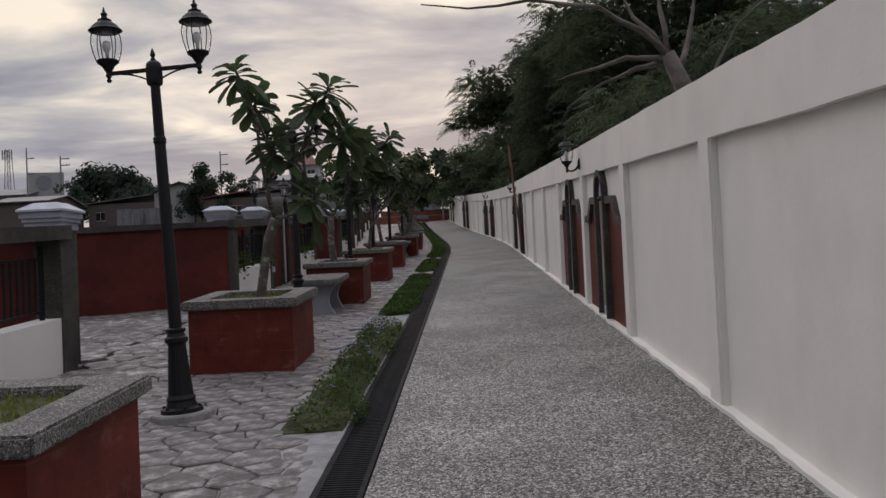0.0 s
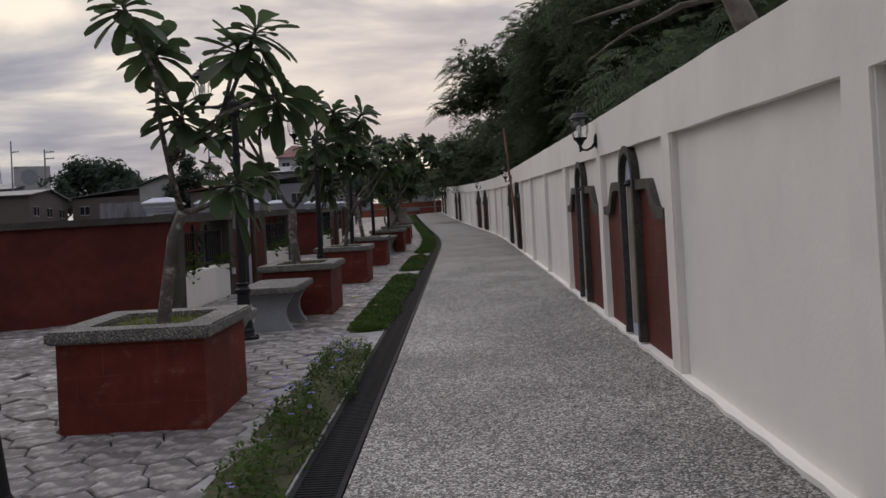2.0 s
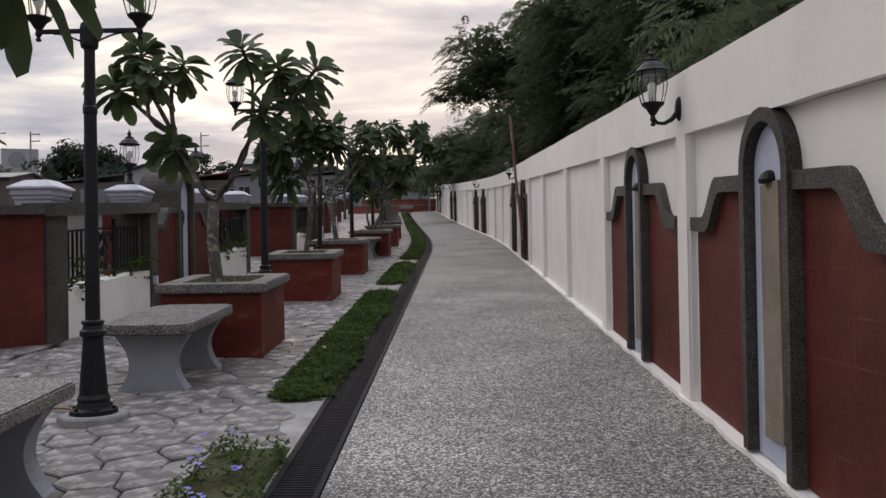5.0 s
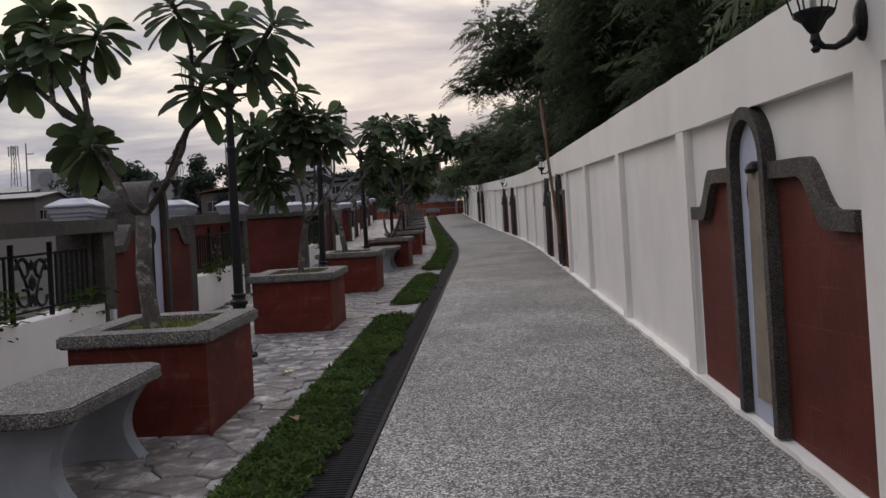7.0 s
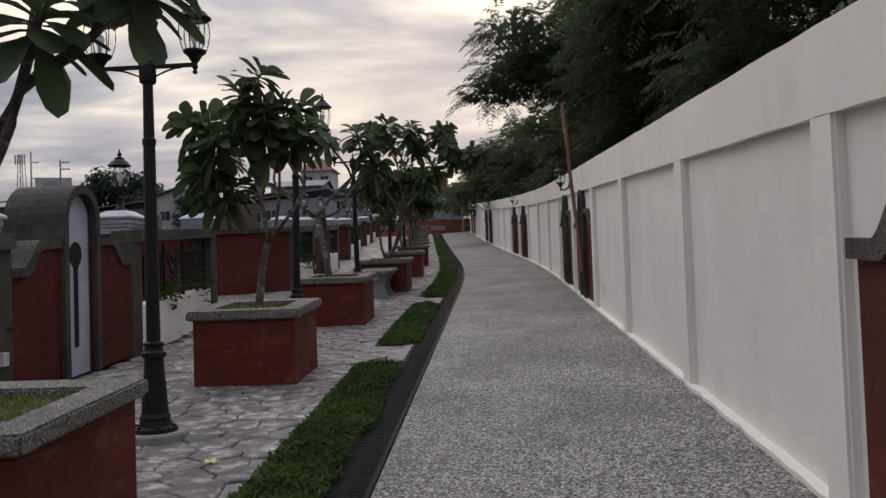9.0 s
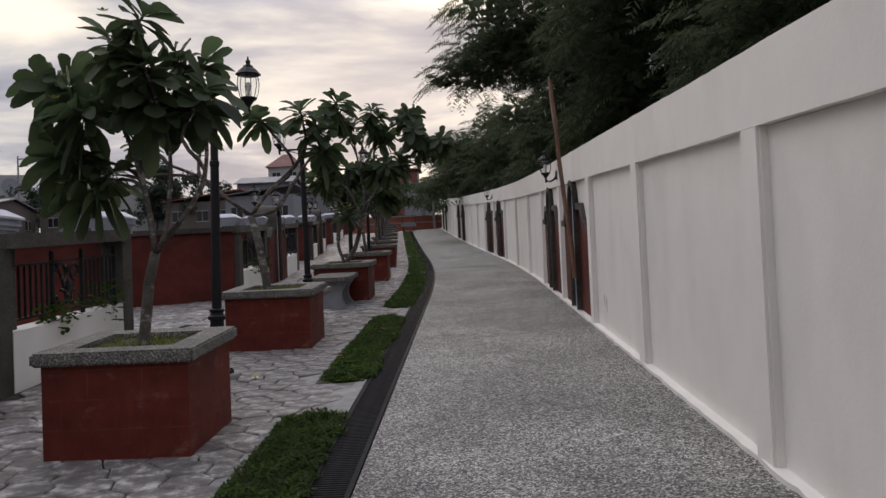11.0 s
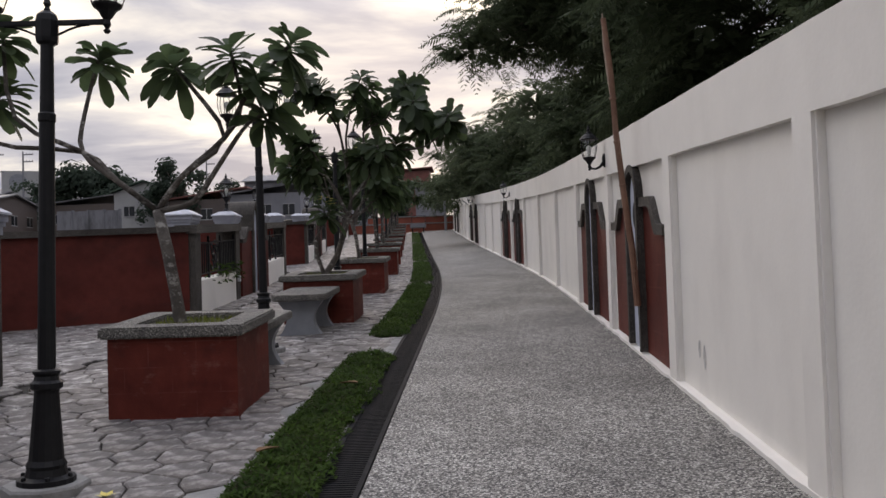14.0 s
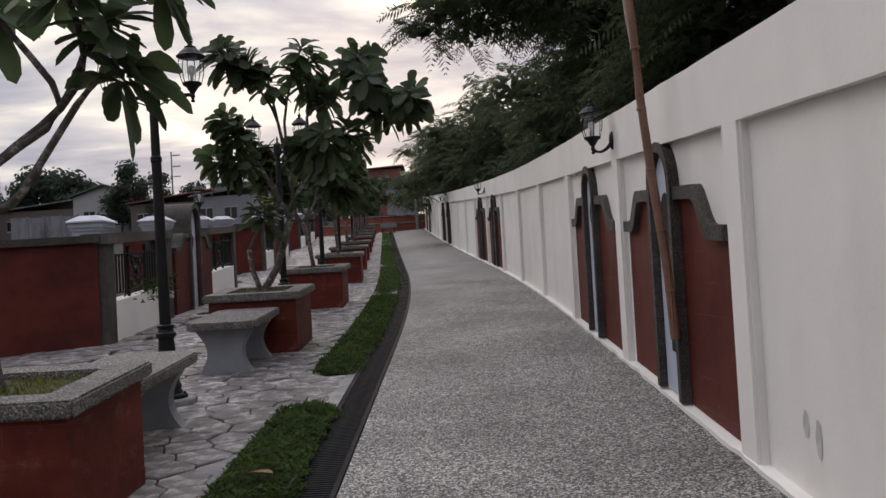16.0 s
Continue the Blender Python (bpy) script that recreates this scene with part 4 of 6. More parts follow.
def low_wall(y0, y1):
    bm = bmesh.new()
    n = 3
    rows = []
    for i in range(n + 1):
        y = y0 + (y1 - y0) * i / n
        rows.append([bm.verts.new(spot(parapet_x(y) + dx, y, h)) for dx, h in ((-0.13, -0.1), (0.13, -0.1), (0.13, 0.57), (-0.13, 0.57))])
    for a, b in zip(rows, rows[1:]):
        for k in range(4):
            bm.faces.new((a[k], a[(k + 1) % 4], b[(k + 1) % 4], b[k]))
    bm.faces.new(rows[0])
    bm.faces.new(rows[-1][::-1])
    structure("wall_parapet_low", bm, M_WHITE, "low white painted wall under the iron railing", "low wall")


def beam(y0, y1, dx=0.19, h0=1.40, h1=1.55):
    bm = bmesh.new()
    n = 3
    rows = []
    for i in range(n + 1):
        y = y0 + (y1 - y0) * i / n
        rows.append([bm.verts.new(spot(parapet_x(y) + d, y, h)) for d, h in ((-dx, h0), (dx, h0), (dx, h1), (-dx, h1))])
    for a, b in zip(rows, rows[1:]):
        for k in range(4):
            bm.faces.new((a[k], a[(k + 1) % 4], b[(k + 1) % 4], b[k]))
    bm.faces.new(rows[0])
    bm.faces.new(rows[-1][::-1])
    structure("parapet_beam", bm, M_TRIM, "grey washed-pebble beam along the parapet", "beam")


def slanted_wall(p, q, h=1.42):
    """A red wall between two plan points, with a pebble coping."""
    d = Vector((q[0] - p[0], q[1] - p[1], 0))
    length, ang = d.length, math.degrees(math.atan2(d.y, d.x))
    k = (grade(*q) - grade(*p)) / length
    top = tagged(new("wall_recess", None), "brick-red painted parapet wall with a grey coping", "wall", kind="structure")
    part("red_face", lean_x(box(bmesh.new(), 0, length, -0.09, 0.09, -0.1, h), k), M_REDWALL, top)
    part("coping", lean_x(box(bmesh.new(), -0.02, length + 0.02, -0.15, 0.15, h, h + 0.10), k), M_TRIM, top, "grey washed-pebble coping")
    top.matrix_world = pose(p[0], p[1], grade(*p), 0, 0, ang)


def build_parapet():
    fence = iron_fence(2.60)
    arch = arch_motif("parapet_arch", "free-standing brick-red arch with curved pebble shoulders in the parapet", -SL, 0.56, M_TRIM, 0.03, end=1.30, back=-0.46, filling=0.50, rim=0.09, radius=0.39, spring=1.66)
    used = [False, False]
    for g in range(0, 5):
        o = 15.5 * g
        for y0 in (-0.2 + o, 5.88 + o):
            if y0 < 4:
                continue
            if y0 > 4:
                low_wall(y0 - 0.12, y0 + 2.72)
                m = parapet_m(y0)
                if not used[0]:
                    fence.matrix_world = m
                    used[0] = True
                else:
                    copy_thing(fence, m)
                beam(y0 - 0.3, y0 + 2.9)
        yc = 4.02 + o + (0.3 if g > 1 else 0.0)
        m = parapet_m(yc, 0.05) @ pose(0, 0, 0, 0, 0, -90)
        if not used[1]:
            arch.matrix_world = m
            used[1] = True
        else:
            copy_thing(arch, m)
        for y in (2.54 + o, 5.56 + o, 8.75 + o):
            pebble_post(y)
        late = 0.5 if g > 1 else 0.0
        capped_pillar(2.46 + o + late, True)
        capped_pillar(5.85 + o + late, True)
        capped_pillar(9.05 + o, False)
        capped_pillar(15.4 + o, False)
        # the recess: two slanted returns and the back
        a, b = spot(parapet_x(8.85 + o) - 0.1, 8.85 + o), spot(-7.7, 8.85 + o)
        c, d = spot(-7.7, 13.5 + o), spot(parapet_x(15.1 + o), 15.1 + o)
        slanted_wall((b.x, b.y), (a.x, a.y))
        slanted_wall((c.x, c.y), (d.x, d.y))
        slanted_wall((c.x, c.y), (b.x, b.y))
        pebble_post(15.2 + o)


build_parapet()


# ---- frangipani trees in the planters ----
def leaf_verts(tip, direction, up, length, width, droop):
    """One long oval leaf: three widths along a bent midrib, folded a little."""
    d = direction.normalized()
    side = d.cross(up)
    if side.length < 1e-3:
        side = d.orthogonal()
    side.normalize()
    nrm = side.cross(d).normalized()
    pts = []
    for a, w in ((0.0, 0.08), (0.20, 0.38), (0.48, 0.84), (0.76, 1.0), (0.93, 0.68)):
        c = tip + d * length * a - Vector((0, 0, 1)) * droop * a * a
        pts.append((c + side * width * w - nrm * -0.012 * w, c - nrm * 0.006, c - side * width * w - nrm * -0.012 * w))
    end = tip + d * length - Vector((0, 0, 1)) * droop
    return pts, end


def add_leaf(verts, faces, *args):
    pts, end = leaf_verts(*args)
    k = len(verts)
    for row in pts:
        verts.extend(tuple(v) for v in row)
    verts.append(tuple(end))
    for i in range(len(pts) - 1):
        a, b = k + 3 * i, k + 3 * i + 3
        faces.append((a, a + 1, b + 1, b))
        faces.append((a + 1, a + 2, b + 2, b + 1))
    a = k + 3 * (len(pts) - 1)
    faces.append((a, a + 1, k + 3 * len(pts)))
    faces.append((a + 1, a + 2, k + 3 * len(pts)))


def frangipani(label, trunk, limbs, seed, leaf=0.30, count=17, thick=0.062, flowers=0, extra=0):
    """trunk: (x, z) knees; limbs: lists of (x, z) knees from the trunk's head to a leafy tip."""
    rnd = random.Random(seed)
    top = tagged(new("frangipani_tree", None), label, "tree", "planter trees")
    bm = bmesh.new()
    t = [Vector((0, 0, -0.05)), Vector((0, 0, 0.02))] + [Vector((x, rnd.uniform(-0.04, 0.04), z)) for x, z in trunk]
    tube(bm, t, [thick * 1.15, thick] + [thick * (0.92 - 0.08 * i) for i in range(len(trunk))], 9)
    head = t[-1]
    knots = {}
    tips = []
    for limb in limbs:
        pts = [head]
        for j, (x, z) in enumerate(limb):
            key = (x, z)
            if key not in knots:
                reach = math.hypot(x - head.x, z - head.z)
                knots[key] = Vector((x, rnd.uniform(-0.2, 0.2) * reach + pts[-1].y * 0.5, z))
            pts.append(knots[key])
        fine = []
        for i in range(len(pts) - 1):
            p0, p1, p2, p3 = pts[max(i - 1, 0)], pts[i], pts[i + 1], pts[min(i + 2, len(pts) - 1)]
            for s in (0.0, 0.33, 0.66):
                fine.append(0.5 * ((2 * p1) + (p2 - p0) * s + (2 * p0 - 5 * p1 + 4 * p2 - p3) * s * s + (3 * p1 - p0 - 3 * p2 + p3) * s ** 3))
        fine.append(pts[-1])
        n = len(fine)
        tube(bm, fine, [thick * (0.50 - 0.22 * i / (n - 1)) for i in range(n)], 7)
        tips.append((fine[-1], (fine[-1] - fine[-3]).normalized()))
    for tip, d in list(tips):   # short side shoots that thicken the crown
        for _ in range(extra):
            side = Vector((rnd.uniform(-1, 1), rnd.uniform(-1, 1), rnd.uniform(-0.1, 0.7))).normalized()
            root = tip - d * 0.16
            end = tip + side * rnd.uniform(0.20, 0.34)
            tube(bm, [root, root.lerp(end, 0.5) + Vector((0, 0, 0.02)), end], [thick * 0.3, thick * 0.28, thick * 0.25], 6)
            tips.append((end, side))
    part("trunk", bm, M_BARK, top, "mottled grey-brown forked trunk", True)
    verts, faces = [], []
    blooms = []
    for tip, d in tips:
        d = (d + Vector((0, 0, 0.55))).normalized()
        a0 = d.orthogonal().normalized()
        b0 = d.cross(a0)
        for ring in range(count):
            a = ring * 2.39996 + rnd.uniform(-0.3, 0.3)
            lift = 1.0 - 1.7 * ring / count + rnd.uniform(-0.15, 0.15)
            out = (a0 * math.cos(a) + b0 * math.sin(a))
            way = (out + d * lift).normalized()
            start = tip - d * (0.16 * ring / count) + out * 0.015
            L = leaf * rnd.uniform(0.78, 1.15)
            add_leaf(verts, faces, start, way, d, L, L * rnd.uniform(0.21, 0.275), L * rnd.uniform(0.08, 0.6))
        blooms.append(tip + d * 0.12)
    ob = new("crown", raw_mesh("crown", verts, faces, M_LEAF, True))
    ob.parent = top
    tagged(ob, "whorls of long dark green leaves")
    if flowers:
        fv, ff = [], []
        for i in range(flowers):
            c = blooms[i % len(blooms)] + Vector((rnd.uniform(-0.06, 0.06), rnd.uniform(-0.06, 0.06), rnd.uniform(-0.03, 0.06)))
            flower_geometry(fv, ff, c, 0.04, rnd)
        ob = new("blossom", raw_mesh("blossom", fv, ff, M_BLOOM))
        ob.parent = top
        tagged(ob, "small yellow-white blossoms", kind="stuff")
    return top


def flower_geometry(verts, faces, c, r, rnd):
    for i in range(5):
        a = 2 * math.pi * i / 5 + rnd.uniform(-0.1, 0.1)
        d, s = Vector((math.cos(a), math.sin(a), 0.35)), Vector((-math.sin(a), math.cos(a), 0))
        k = len(verts)
        verts.extend(tuple(v) for v in (c, c + d * r * 0.6 + s * r * 0.35, c + d * r * 1.1, c + d * r * 0.6 - s * r * 0.35))
        faces.append((k, k + 1, k + 2, k + 3))


M_BLOOM = plain("yellow_white_petal", rgb(0.75, 0.62, 0.16), 0.6)

TREES = [
    (7.95, 0.20, [(0.11, 0.65), (0.17, 0.83)], [[(0.12, 1.16), (0.07, 1.59), (-0.03, 2.14)], [(0.12, 1.16), (0.21, 1.37), (-0.12, 2.36)], [(0.12, 1.16), (0.23, 1.3), (0.44, 1.45), (0.66, 2.06)], [(0.12, 1.16), (0.23, 1.3), (0.59, 1.51), (0.97, 1.68)], [(0.38, 0.87), (0.62, 1.07)], [(0.12, 1.16), (0.21, 1.37), (0.19, 1.62)], [(0.12, 1.16), (0.23, 1.3), (0.44, 1.45), (0.80, 2.18)]]),
    (14.05, -0.02, [(-0.04, 0.42), (-0.02, 0.84)], [[(-0.14, 0.96), (-0.44, 1.50), (-0.48, 2.01), (-0.35, 2.34)], [(-0.14, 0.96), (-0.44, 1.50), (-0.72, 1.75), (-0.64, 2.24)], [(-0.14, 0.96), (-0.44, 1.50), (-0.72, 1.75), (-1.15, 2.12)], [(-0.14, 0.96), (-0.44, 1.50), (-0.74, 2.10), (-0.86, 2.52)], [(-0.14, 0.96), (-0.36, 1.34), (-0.52, 1.46)], [(0.02, 0.88), (0.20, 1.10), (0.39, 1.45), (0.38, 2.09), (0.32, 2.40)], [(0.02, 0.88), (0.20, 1.10), (0.39, 1.45), (0.68, 1.74), (0.88, 2.02)], [(0.02, 0.88), (0.20, 1.10), (0.39, 1.45), (0.68, 1.74), (1.12, 2.14)], [(0.02, 0.88), (0.20, 1.10), (0.39, 1.45), (0.68, 1.74), (0.62, 2.30)], [(0.02, 0.88), (0.20, 1.10), (0.39, 1.45), (0.58, 1.78)]]),
    (18.68, 0.06, [(0.05, 0.46), (0.12, 0.66)], [[(0.07, 1.09), (-0.08, 1.64), (-0.42, 1.87), (-0.73, 1.97)], [(0.07, 1.09), (-0.06, 1.56), (-0.08, 2.22)], [(0.07, 1.09), (-0.04, 1.56), (-0.38, 1.7)], [(0.07, 1.09), (-0.08, 1.2), (-0.4, 1.11)], [(0.21, 0.83), (0.28, 1.41), (0.09, 1.72)], [(0.38, 0.99), (0.52, 1.23), (0.51, 1.61), (0.42, 2.1)], [(0.38, 0.99), (0.52, 1.23), (0.4, 1.45), (0.43, 1.74)], [(0.07, 1.09), (-0.1, 1.3), (-0.52, 1.41)], [(0.21, 0.83), (0.28, 1.41), (0.15, 2.0)]]),
    (23.2, -0.11, [(-0.08, 0.60), (-0.18, 0.96)], [[(-0.50, 1.22), (-0.80, 1.48), (-0.82, 1.83), (-0.74, 2.40)], [(-0.50, 1.22), (-0.80, 1.48), (-1.60, 1.60), (-1.50, 2.05)], [(-0.50, 1.22), (-0.80, 1.48), (-1.25, 1.75), (-1.39, 2.50)], [(0.05, 1.25), (0.38, 1.58), (0.12, 2.02), (-0.10, 2.28)], [(0.05, 1.25), (0.38, 1.58), (0.56, 1.85), (0.53, 2.28)], [(0.05, 1.25), (0.38, 1.58), (0.56, 1.85), (0.72, 2.15), (0.95, 2.47)], [(0.05, 1.25), (0.38, 1.58), (0.56, 1.85), (0.74, 2.06)], [(0.15, 1.02), (0.35, 1.30), (0.63, 1.68), (0.82, 1.78)]]),
    (29.0, 0.08, [(0.19, 0.31), (0.37, 0.88)], [[(0.42, 1.16), (0.72, 1.5), (0.59, 1.83)], [(0.42, 1.16), (0.32, 2.1), (0.12, 2.51), (-0.08, 2.74)], [(0.42, 1.16), (0.39, 2.1), (0.54, 2.81)], [(0.42, 1.16), (0.72, 1.5), (0.61, 2.23), (0.99, 2.46), (1.22, 2.88)], [(0.42, 1.16), (0.72, 1.5), (1.03, 1.85), (1.7, 2.28)], [(0.42, 1.16), (0.72, 1.5), (1.03, 1.85), (1.61, 1.92), (2.02, 2.22)], [(0.04, 1.54), (-0.26, 2.1)], [(0.04, 1.54), (-0.42, 1.64)], [(0.42, 1.16), (0.72, 1.5), (1.06, 1.81)], [(0.42, 1.16), (0.32, 2.1), (0.25, 2.62)], [(0.42, 1.16), (0.72, 1.5), (0.61, 2.23), (0.85, 2.6)], [(0.42, 1.16), (0.72, 1.5), (1.03, 1.85), (1.45, 2.5)]]),
]


def place_trees():
    for i, (y, dx, trunk, limbs) in enumerate(TREES):
        tr = frangipani("frangipani tree with dark leaf whorls growing in a red planter", trunk, limbs, 40 + i, (0.29, 0.285, 0.28, 0.285, 0.28)[i], (22, 25, 20, 27, 22)[i], (0.050, 0.066, 0.042, 0.056, 0.05)[i], (0, 0, 4, 0, 12)[i], (0, 0, 1, 0, 2)[i])
        tr.matrix_world = Matrix.Translation(spot(-2.35 + dx, y + 0.49, 0.69))
    shoot = frangipani("young frangipani shoot with pale leaves and yellow blossom", [(-0.10, 0.30), (-0.12, 0.54)], [[(0.02, 0.82), (0.02, 1.05)], [(0.02, 0.82), (0.16, 1.0)]], 77, 0.27, 16, 0.035, 8)
    shoot.matrix_world = Matrix.Translation(spot(-2.30, 29.45, 0.69))
    # the ones further along, each with its own habit
    first = []
    for v in range(3):
        rnd = random.Random(90 + v)
        trunk = [(rnd.uniform(-0.1, 0.1), 0.5), (rnd.uniform(-0.2, 0.2), 0.85)]
        limbs = []
        hx = trunk[-1][0]
        for k in range(4):
            kx = hx + (-0.45, -0.15, 0.2, 0.5)[k] + rnd.uniform(-0.08, 0.08)
            kz = 1.25 + rnd.uniform(-0.1, 0.2)
            for j in range(3):
                limbs.append([(kx, kz), (kx + (kx - hx) * 0.9 + rnd.uniform(-0.35, 0.35), kz + 0.35 + 0.3 * j + rnd.uniform(-0.1, 0.15))])
        first.append(frangipani("frangipani tree with a full dark crown growing in a red planter", trunk, limbs, 60 + v, 0.30, 26, 0.045, 5, 1))
    for i, y in enumerate(PLANTER_ROWS[6:]):
        m = Matrix.Translation(spot(-2.35, y + 0.49, 0.69)) @ pose(0, 0, 0, 0, 0, 70 * i)
        if i < 3:
            first[i].matrix_world = m
        else:
            copy_thing(first[i % 3], m)


place_trees()


# ---- feathery trees behind the wall ----
def frond(verts, faces, base, way, length, rnd):
    """A feathered leaf: pairs of narrow leaflets along a drooping rib."""
    d = way.normalized()
    side = d.cross(Vector((0, 0, 1)))
    if side.length < 0.05:
        side = Vector((1, 0, 0))
    side.normalize()
    n = 10
    twist = rnd.uniform(-0.5, 0.5)
    side = (side + Vector((0, 0, twist))).normalized()
    for i in range(1, n + 1):
        a = i / n
        c = base + d * length * a - Vector((0, 0, 1)) * length * 0.5 * a * a
        w = length * 0.34 * math.sin(math.pi * (0.16 + 0.78 * a))
        for s in (-1, 1):
            tip = c + side * s * w + d * w * 0.35 - Vector((0, 0, 1)) * w * rnd.uniform(0.1, 0.75)
            k = len(verts)
            half = d * length * 0.034
            mid = (c + tip) / 2
            verts.extend((tuple(c), tuple(mid - half), tuple(tip), tuple(mid + half)))
            faces.append((k, k + 1, k + 2, k + 3))


def feathery_tree(name, label, category, trunk, limbs, clumps, seed, per=90, size=0.55, thick=0.2, bark=None, group=""):
    """trunk and limbs: lists of points; clumps: (centre, radius, flatness) of foliage. All from the foot of the tree."""
    rnd = random.Random(seed)
    top = tagged(new(name, None), label, category, group)
    bm = bmesh.new()
    t = [Vector(p) for p in trunk]
    tube(bm, t, [thick * (1.0 - 0.45 * i / (len(t) - 1)) for i in range(len(t))], 9)
    for limb in limbs:
        pts = [Vector(p) for p in limb]
        fine = []
        for i in range(len(pts) - 1):
            for s in (0.0, 0.5):
                q = pts[i].lerp(pts[i + 1], s)
                fine.append(q + Vector((rnd.uniform(-1, 1), rnd.uniform(-1, 1), rnd.uniform(-1, 1))) * 0.03 * (pts[i + 1] - pts[i]).length)
        fine.append(pts[-1])
        n = len(fine)
        radii = [max(0.007, thick * (0.38 if clumps else 0.27) * (1 - 0.88 * i / (n - 1))) for i in range(n)]
        if clumps:
            tube(bm, fine, radii, 6)
        else:
            part("bough", tube(bmesh.new(), fine, radii, 7), bark or M_TBARK, top, smooth=True)
    part("trunk", bm, bark or M_TBARK, top, smooth=True)
    if clumps:
        verts, faces = [], []
        for c, r, flat in clumps:
            c = Vector(c)
            for _ in range(int(per * r * r)):
                d = Vector((rnd.gauss(0, 1), rnd.gauss(0, 1), rnd.gauss(0.15, 0.8))).normalized()
                rr = r * rnd.uniform(0.45, 1.0)
                p = c + Vector((d.x * rr, d.y * rr, d.z * rr * flat))
                way = Vector((d.x + rnd.uniform(-0.5, 0.5), d.y + rnd.uniform(-0.5, 0.5), 0.35 * d.z + rnd.uniform(-0.4, 0.45)))
                frond(verts, faces, p, way, size * rnd.uniform(0.6, 1.2), rnd)
            for _ in range(int(per * 1.6 * r * r)):   # small leaves that close the heart of the clump
                d = Vector((rnd.gauss(0, 1), rnd.gauss(0, 1), rnd.gauss(0, 1))).normalized()
                p = c + Vector((d.x, d.y, d.z * flat)) * r * rnd.uniform(0.2, 0.8)
                u = Vector((rnd.gauss(0, 1), rnd.gauss(0, 1), rnd.gauss(0, 0.6))).normalized() * size * rnd.uniform(0.16, 0.3)
                v = u.cross(d).normalized() * u.length * 0.6
                k = len(verts)
                verts.extend((tuple(p - u), tuple(p + v), tuple(p + u), tuple(p - v)))
                faces.append((k, k + 1, k + 2, k + 3))
        ob = new("crown", raw_mesh("crown", verts, faces, M_TLEAF))
        ob.parent = top
        tagged(ob, "dark feathery foliage")
    return top


def crown_clumps(rnd, n, rx, ry, z0, z1, r0, r1):
    out = []
    for i in range(n):
        a, q = rnd.uniform(0, 2 * math.pi), math.sqrt(rnd.uniform(0, 1))
        z = rnd.uniform(z0, z1)
        taper = 1.0 - 0.45 * max(0.0, (z - z0) / (z1 - z0) - 0.35)
        out.append(((rx * q * math.cos(a) * taper, ry * q * math.sin(a) * taper, z), rnd.uniform(r0, r1), 0.6))
    return out


def limbs_to(clumps, head, rnd, share=0.7):
    out = []
    for c, r, f in clumps:
        if rnd.random() < share:
            c = Vector(c)
            mid = Vector(head).lerp(c, 0.5) + Vector((0, 0, 0.15 * (c - Vector(head)).length))
            out.append([head, mid, c])
    return out


